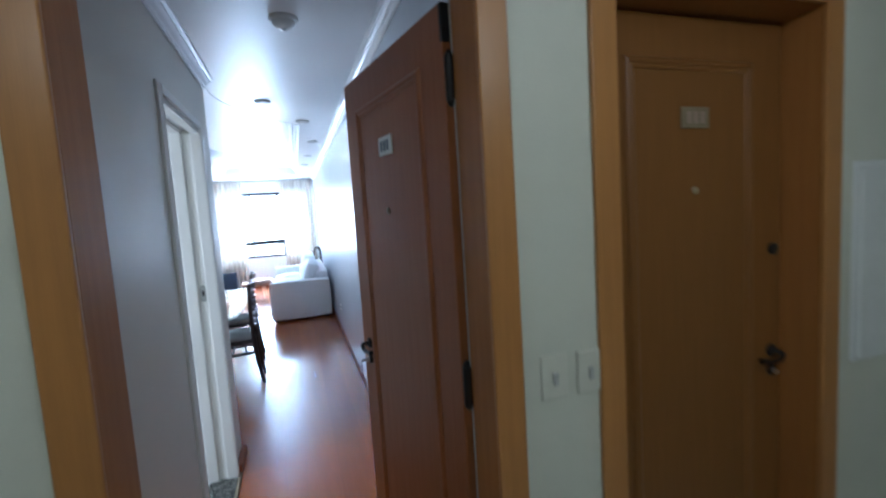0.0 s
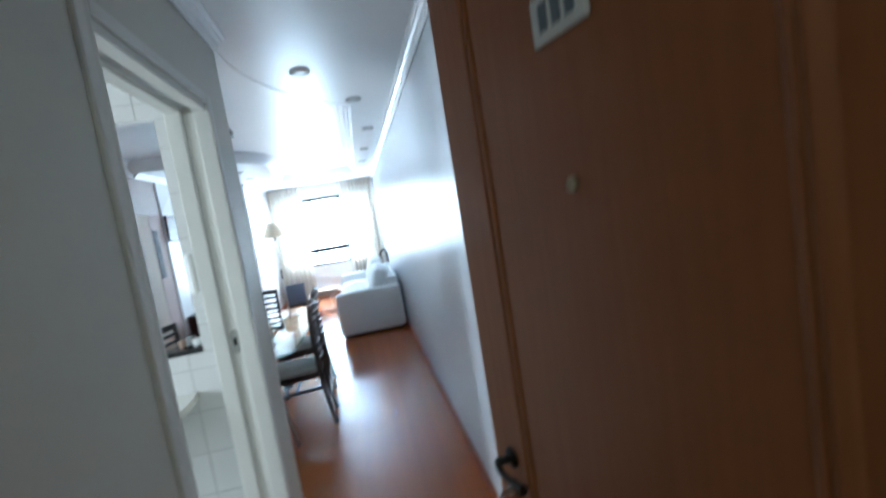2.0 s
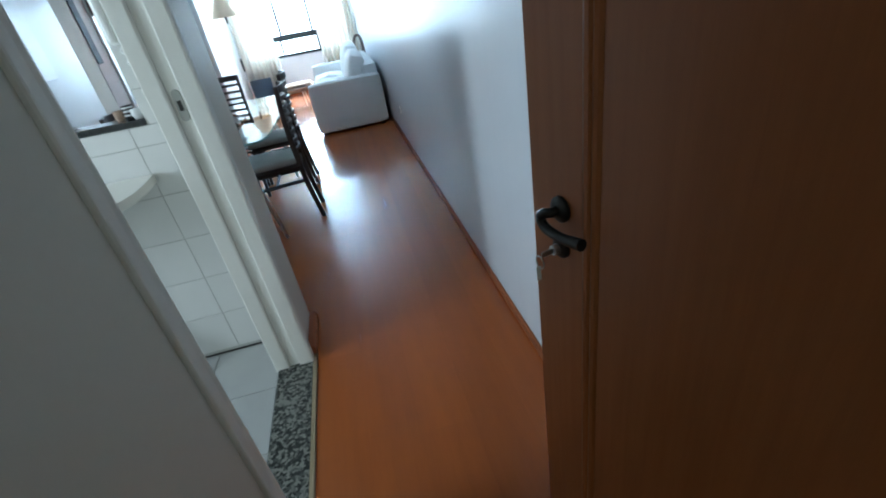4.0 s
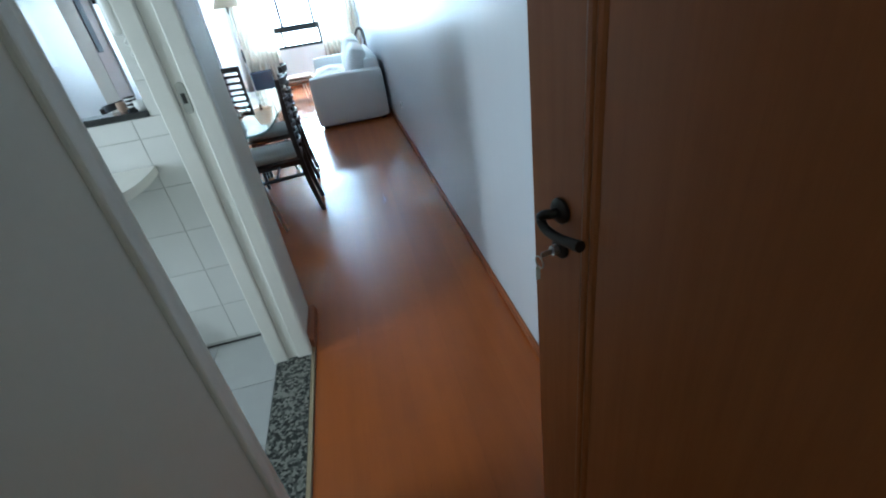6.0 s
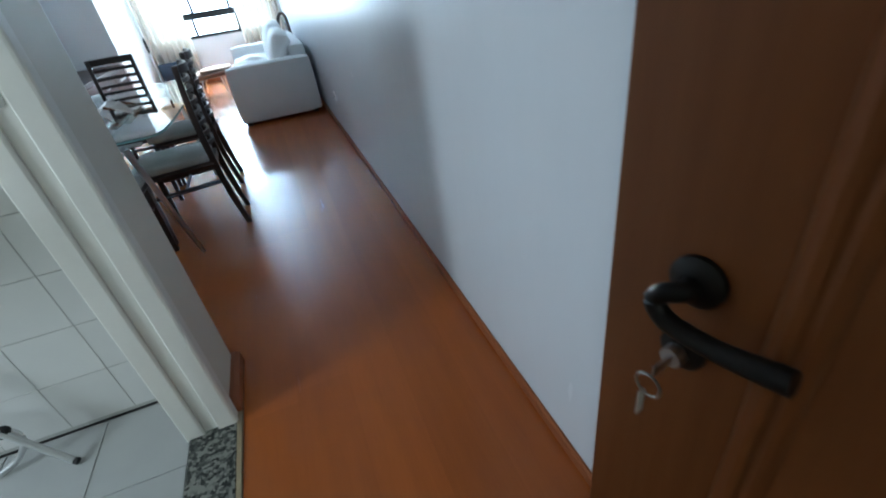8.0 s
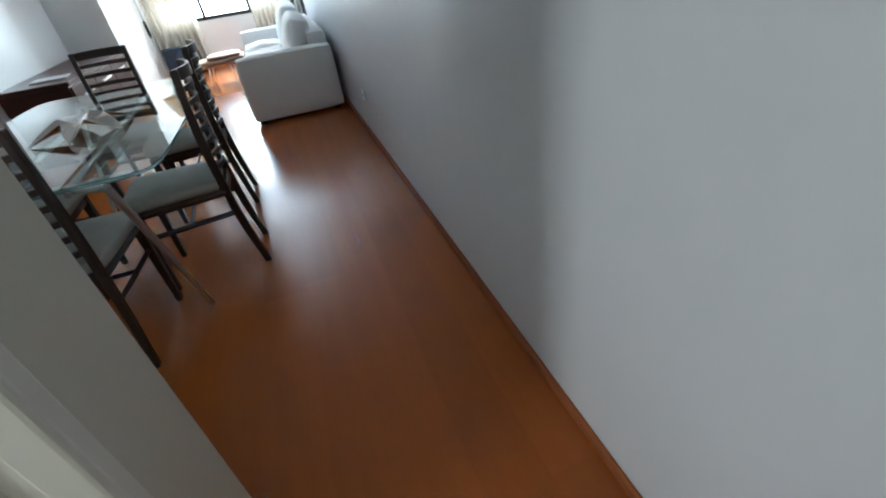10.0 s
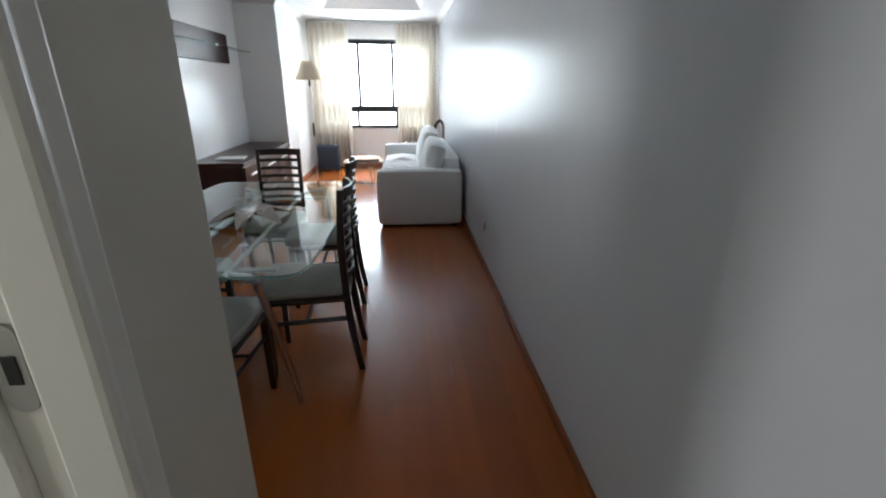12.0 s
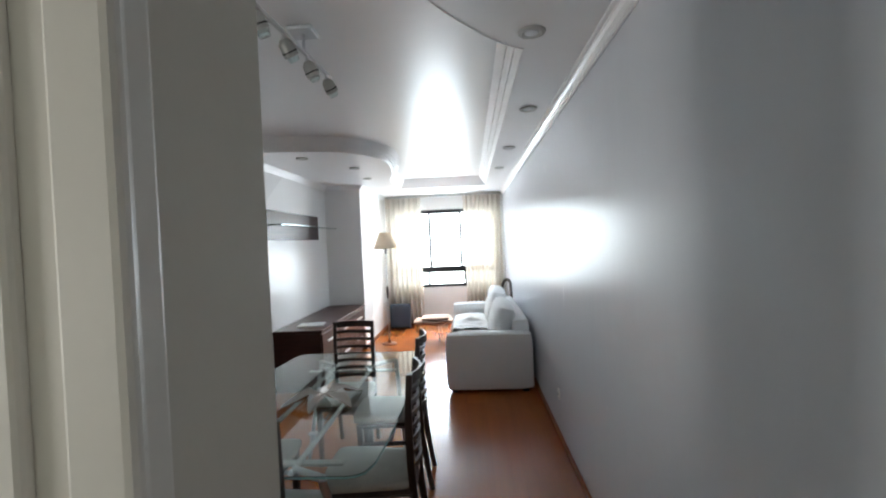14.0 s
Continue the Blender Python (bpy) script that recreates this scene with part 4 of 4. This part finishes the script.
def downlight():
    d = thing("downlight", pose(0, 0, 0), "small round recessed ceiling spotlight, switched off", "downlight", "ceiling spotlights")
    bm = bmesh.new()
    lathe(bm, [(0.034, -0.006), (0.044, -0.012), (0.058, -0.008), (0.060, 0.0)], 28)
    part("rim", bm, M_CONC, d, "pale metal rim", True)
    part("bulb", turned([(0.010, -0.010), (0.030, -0.008), (0.032, -0.004)], 20), M_CHROME, d, "", True)
    return d


spots = [(-0.366, 3.38), (-0.232, 4.54), (-0.252, 5.83), (-0.272, 7.03), (-0.67, 2.65), (-2.33, 5.80), (-1.98, 6.51), (-2.03, 7.36)]
first = downlight()
first.matrix_world = pose(*spots[0], LOW)
for x, y in spots[1:]:
    copy_thing(first, pose(x, y, LOW))

tk = thing("track_light", pose(-1.41, 3.46, HIGH), "steel ceiling track with four swivel spotlights", "ceiling light")
part("canopy", boxed(-0.06, 0.06, -0.06, 0.06, -0.022, -0.001, 0.008, 2), M_CHROME, tk)
part("stem", rod([(0, 0, -0.02), (0, 0, -0.10)], 0.008, 8), M_CHROME, tk, "", True)
part("bar", rod([(-0.03, -0.5, -0.105), (0.02, 0.32, -0.105)], 0.011, 8), M_CHROME, tk, "", True)
for i in range(4):
    k = -0.44 + 0.235 * i
    x = -0.03 + 0.05 * (k + 0.5) / 0.82
    part("pivot", rod([(x, k, -0.105), (x, k, -0.145)], 0.006, 6), M_CHROME, tk, "", True)
    hd = part("spot_head", turned([(0.014, 0.006), (0.030, -0.012), (0.033, -0.045), (0.033, -0.066), (0.027, -0.068)][::-1], 18, (0, 0, 0), None), M_STEEL, tk, "", True)
    hd.matrix_local = pose(x, k, -0.140, 34 if i % 2 else 20, -20, 0)
    part("lens", turned([(0.022, -0.090), (0.026, -0.068)], 16), M_GLASS, hd, "clear glass front", True)
    part("collar", turned([(0.0345, -0.050), (0.0345, -0.044)], 18), M_BLACK, hd)

plug = thing("wall_outlet", pose(RX, 4.92, 0.345), "small white wall outlet low on the wall", "outlet")
part("plate", boxed(-0.009, 0, -0.030, 0.030, -0.040, 0.040, 0.003), M_WHITE, plug)
for s in (-1, 1):
    part("socket_hole", boxed(-0.011, -0.0085, s * 0.010 - 0.003, s * 0.010 + 0.003, -0.006, 0.006), M_BLACK, plug)

sw = thing("light_switch", pose(TVX, 4.52, 1.105), "white double light switch on the dining room wall", "light switch")
part("plate", boxed(0, 0.009, -0.04, 0.04, -0.06, 0.06, 0.003), M_WHITE, sw)
part("rocker", boxed(0.009, 0.014, -0.018, 0.018, -0.03, 0.03, 0.002), M_CONC, sw)
cv = thing("wall_panel", pose(TVX, 4.3, 1.7), "plain white framed panel hanging on the wall", "picture")
part("board", boxed(0.002, 0.03, -0.45, 0.445, -0.49, 0.5, 0.004), M_PLASTER, cv)

dr3 = thing("door_3", pose(TVX - 0.016, 5.63, 0), "closed beige sliding door with a long dark handle", "door", kind="structure")
part("leaf", boxed(-0.04, 0.0, -0.349, 0.0, 0.01, 2.015, 0.003), M_CREAM, dr3)
part("stile", boxed(-0.04, 0.0, 0.0015, 0.349, 0.01, 2.015, 0.003), M_ROSE, dr3, "pinkish beige stile")
part("overpanel", boxed(-0.04, -0.004, -0.349, 0.349, 2.018, 2.424, 0.003), M_TAUPE, dr3, "taupe panel over the door")
pull = part("pull_handle", boxed(0.0005, 0.008, 0.020, 0.140, 1.25, 1.83, 0.003), M_DULL, dr3, "long dark grey pull handle")
for z in (1.252, 1.792):
    part("handle_cap", boxed(0.0065, 0.011, 0.024, 0.136, z, z + 0.036, 0.002), M_ALU, pull)

# ---- kitchen ----
ct = thing("hatch_counter", pose(0, 0, 0), "thin black granite ledge of the serving hatch", "counter")
part("ledge", boxed(-2.45, HX + 0.002, TILEY - 0.012, 2.125, HZ0 + 0.001, HZ0 + 0.024, 0.003), M_COUNTER, ct)
sh = thing("breakfast_shelf", pose(0, 0, 0), "white curved breakfast shelf fixed to the tiled wall", "shelf")
bm = bmesh.new()
edge = [(q.x, q.y) for q in spline([(-1.334, TILEY - 0.012, 0), (-1.325, 1.90, 0), (-1.333, 1.785, 0), (-1.365, 1.72, 0), (-1.44, 1.66, 0), (-1.56, 1.62, 0), (-1.8, 1.60, 0), (-2.4, 1.60, 0)], 5)]
slab(bm, edge + [(-2.4, TILEY - 0.012)], 0.883, 0.915)
part("board", bm, M_TRIM, sh)
ic = thing("intercom", pose(-1.222, TILEY - 0.008, 1.46), "white wall intercom handset beside the hatch", "intercom")
part("body", boxed(-0.032, 0.036, -0.035, 0, -0.10, 0.09, 0.008, 2), M_WHITE, ic)
part("handset", boxed(-0.028, 0.0, -0.062, -0.034, -0.095, 0.085, 0.010, 2), M_WHITE, ic)
part("grille", boxed(0.008, 0.028, -0.037, -0.0345, -0.05, -0.01, 0.001), M_GREY, ic)
coil = []
for k in range(121):
    u = k / 120
    base = Vector((-0.012 + 0.03 * math.sin(3.1 * u), -0.022, -0.10 - 0.24 * math.sin(math.pi * u) + 0.0 * u))
    coil.append(base + Vector((0.008 * math.cos(k * 1.05), 0.006 * math.sin(k * 1.05), 0)))
part("cord", rod(coil, 0.0022, 5), M_WHITE, ic, "curly white cord", True)

for x, y, r, h, mat, lab in ((-1.306, 2.078, 0.021, 0.034, M_WHITE, "small white cup on the black ledge"), (-1.376, 2.088, 0.015, 0.036, M_BROWN, "brown cup on the black ledge")):
    cup = thing("cup", pose(x, y, HZ0 + 0.0245), lab, "cup", "cups on the ledge")
    part("bowl", turned([(r * 0.7, 0.0), (r * 0.95, h * 0.3), (r, h), (r * 0.9, h), (r * 0.82, h * 0.35), (r * 0.2, h * 0.12)], 20), mat, cup, "", True)
    part("cup_handle", rod([(r * 0.9, 0, h * 0.8), (r * 1.5, 0, h * 0.7), (r * 1.5, 0, h * 0.35), (r * 0.9, 0, h * 0.25)], 0.004, 6), mat, cup)
mug = thing("banded_mug", pose(-1.340, 2.098, HZ0 + 0.0245), "dark mug with pale bands on the black ledge", "mug")
part("body", turned([(0.016, 0.0), (0.019, 0.004), (0.019, 0.048), (0.017, 0.048), (0.016, 0.008)], 20), M_BLACK, mug, "", True)
for z in (0.012, 0.026, 0.039):
    part("band", turned([(0.0194, z), (0.0194, z + 0.005)], 20), M_WHITE, mug, "pale band", True)
pp = thing("paper_sheets", pose(-1.62, 2.076, HZ0 + 0.0245), "white folded papers on the hatch ledge", "paper")
part("sheet", boxed(-0.11, 0.08, -0.044, 0.044, 0, 0.006, 0.001), M_PAPER, pp)

stand = thing("folding_stand", pose(-1.62, 1.90, 0), "grey metal folding stand leg on the kitchen floor", "folding stand")
part("leg_bar", rod([(-0.20, 0.03, 0.47), (-0.08, 0.02, 0.28), (-0.01, 0.02, 0.17), (0.12, -0.03, 0.012)], 0.011, 10), M_CHROME, stand, "", True)
part("end_cap", rod([(0.117, -0.029, 0.016), (0.128, -0.033, 0.012)], 0.0118, 10), M_BLACK, stand, "black plastic end cap", True)
bow = spline([(-0.30, 0.03, 0.30), (-0.16, 0.03, 0.210), (-0.05, 0.04, 0.188), (0.002, 0.04, 0.14), (-0.04, 0.035, 0.06), (-0.13, 0.03, 0.011)], 6)
part("bow_leg", rod(bow, 0.010, 10), M_CHROME, stand, "", True)
part("hub", turned([(0.017, -0.014), (0.020, 0.0), (0.017, 0.014)], 14, (-0.02, 0.03, 0.18), turn_x), M_BLACK, stand, "dark hinge hub", True)

# ---- floors with their pieces ----
floor = structure("floor", boxed(KX0 + 0.1, 0.0, -0.15, KEND, -0.12, -0.012), M_GROUT, "glossy reddish cherry laminate floor", "floor")
structure("floor_living", boxed(TVX - 0.14, 0.0, KEND, FAR, -0.12, -0.012), M_GROUT, "underlay of the laminate floor", "floor")


def piece(name, x0, x1, y0, y1, z0, z1, c, mat, parent, axis="z"):
    """A flat piece with chamfered upper edges."""
    lo = [(x0, y0, z0), (x1, y0, z0), (x1, y1, z0), (x0, y1, z0)]
    mid = [(x0, y0, z1 - c), (x1, y0, z1 - c), (x1, y1, z1 - c), (x0, y1, z1 - c)]
    hi = [(x0 + c, y0 + c, z1), (x1 - c, y0 + c, z1), (x1 - c, y1 - c, z1), (x0 + c, y1 - c, z1)]
    f = [(3, 2, 1, 0), (8, 9, 10, 11)]
    for a in (0, 4):
        for k in range(4):
            f.append((a + k, a + (k + 1) % 4, a + 4 + (k + 1) % 4, a + 4 + k))
    me = bpy.data.meshes.new(name)
    me.from_pydata(lo + mid + hi, [], f)
    me.materials.append(mat)
    ob = new(name, me)
    ob.parent = parent
    return ob


rnd = random.Random(11)
PW, PL = 0.192, 1.29
for i in range(15):
    x1 = -0.0 - i * PW
    x0 = x1 - PW + 0.0001
    y = -0.15 - rnd.uniform(0, PL) if x1 > -0.9 else KEND + 0.002 - rnd.uniform(0, PL)
    while y < FAR:
        lo_y = -0.15 if x1 > -0.96 else KEND + 0.002
        a, b = max(y, lo_y), min(y + PL - 0.0001, FAR)
        if b - a > 0.02:
            xx0 = x0
            if a < KEND + 0.002 and x0 < KX1 + 0.031:
                if b > KEND + 0.002:
                    piece("plank", max(x0, TVX), x1, KEND + 0.002, b, -0.012, 0.0, 0.00003, M_FLOOR, floor)
                    b = KEND + 0.0016
                xx0 = KX1 + 0.031
            if x1 - xx0 > 0.003 and x1 > TVX:
                piece("plank", max(xx0, TVX), x1, a, b, -0.012, 0.0, 0.00003, M_FLOOR, floor)
        y += PL
kfloor = structure("kitchen_floor", boxed(-3.3, KX0, 0.0, TILEY, -0.1, -0.004), M_GROUT, "white square floor tiles with grey joints", "floor")
KT = 0.323
for i in range(7):
    for j in range(7):
        x1, y1 = KX0 - 0.001 if i == 0 else -1.442 - (i - 1) * KT, TILEY - 0.014 - j * 0.336
        x0 = -1.442 if i == 0 else x1 - KT
        y0 = max(0.0, y1 - 0.336)
        if y1 > 0.02 and x1 > -3.28:
            piece("floor_tile", max(x0, -3.3) + 0.002, x1 - 0.002, y0 + 0.002, y1 - 0.002, -0.004, 0.0, 0.001, M_FTILE, kfloor)

tiles = structure("kitchen_tiling", boxed(-2.45, KX0 - 0.001, TILEY - 0.004, TILEY - 0.0005, 0, HZ0), M_GROUT, "white square glazed wall tiles under the hatch", "wall tiles")


def wall_tile(x0, x1, z0, z1, parent):
    y0, y1, c = TILEY - 0.004, TILEY - 0.0060, 0.0012
    lo = [(x0, y0, z0), (x1, y0, z0), (x1, y0, z1), (x0, y0, z1)]
    hi = [(x0 + c, y1, z0 + c), (x1 - c, y1, z0 + c), (x1 - c, y1, z1 - c), (x0 + c, y1, z1 - c)]
    me = bpy.data.meshes.new("wall_tile")
    me.from_pydata(lo + hi, [], [(4, 5, 6, 7)] + [(k, (k + 1) % 4, 4 + (k + 1) % 4, 4 + k) for k in range(4)])
    me.materials.append(M_TILE)
    ob = new("wall_tile", me)
    ob.parent = parent


tiles2 = structure("kitchen_tiling_side", boxed(HX, KX0 - 0.001, TILEY - 0.004, TILEY - 0.0005, HZ0, 2.5), M_GROUT, "white square glazed wall tiles beside the hatch", "wall tiles")
tiles3 = structure("kitchen_tiling_over", boxed(-2.45, HX, TILEY - 0.004, TILEY - 0.0005, HZ1, 2.5), M_GROUT, "white square glazed wall tiles over the hatch", "wall tiles")
xs = [KX0 - 0.002, -1.344] + [-1.344 - 0.210 * k for k in range(1, 6)]
zs = [0.018, 0.222] + [0.222 + 0.199 * k for k in range(1, 12)]
for x1, x0 in zip(xs, xs[1:]):
    for z0, z1 in zip(zs, zs[1:]):
        for lo_z, hi_z, edge_x, par in ((0, HZ0, -9, tiles), (HZ0, HZ1, HX, tiles2), (HZ1, 2.5, -9, tiles3)):
            a, b, c = max(z0, lo_z), min(z1, hi_z), max(x0, edge_x)
            if b - a > 0.01 and x1 - c > 0.01:
                wall_tile(c + 0.0009, x1 - 0.0009, a + 0.0009, b - 0.0009, par)
structure("floor_joint", boxed(-2.45, KX0 - 0.012, TILEY - 0.0125, TILEY - 0.001, 0.0005, 0.004), M_BLACK, "dark open joint between tiles and floor", "joint")

# fixtures added out of view at the two hall lamps
for hx in (0.30, -1.25):
    hl = thing("ceiling_lamp", pose(hx, -1.45, 2.5), "added round ceiling lamp of the common hall, out of view", "ceiling lamp", "hall lamps")
    part("rim", turned([(0.15, -0.02), (0.155, 0.0)], 28), M_WHITE, hl, "", True)
    part("bulb_holder", turned([(0.02, -0.06), (0.024, -0.0205)], 14), M_WHITE, hl, "", True)
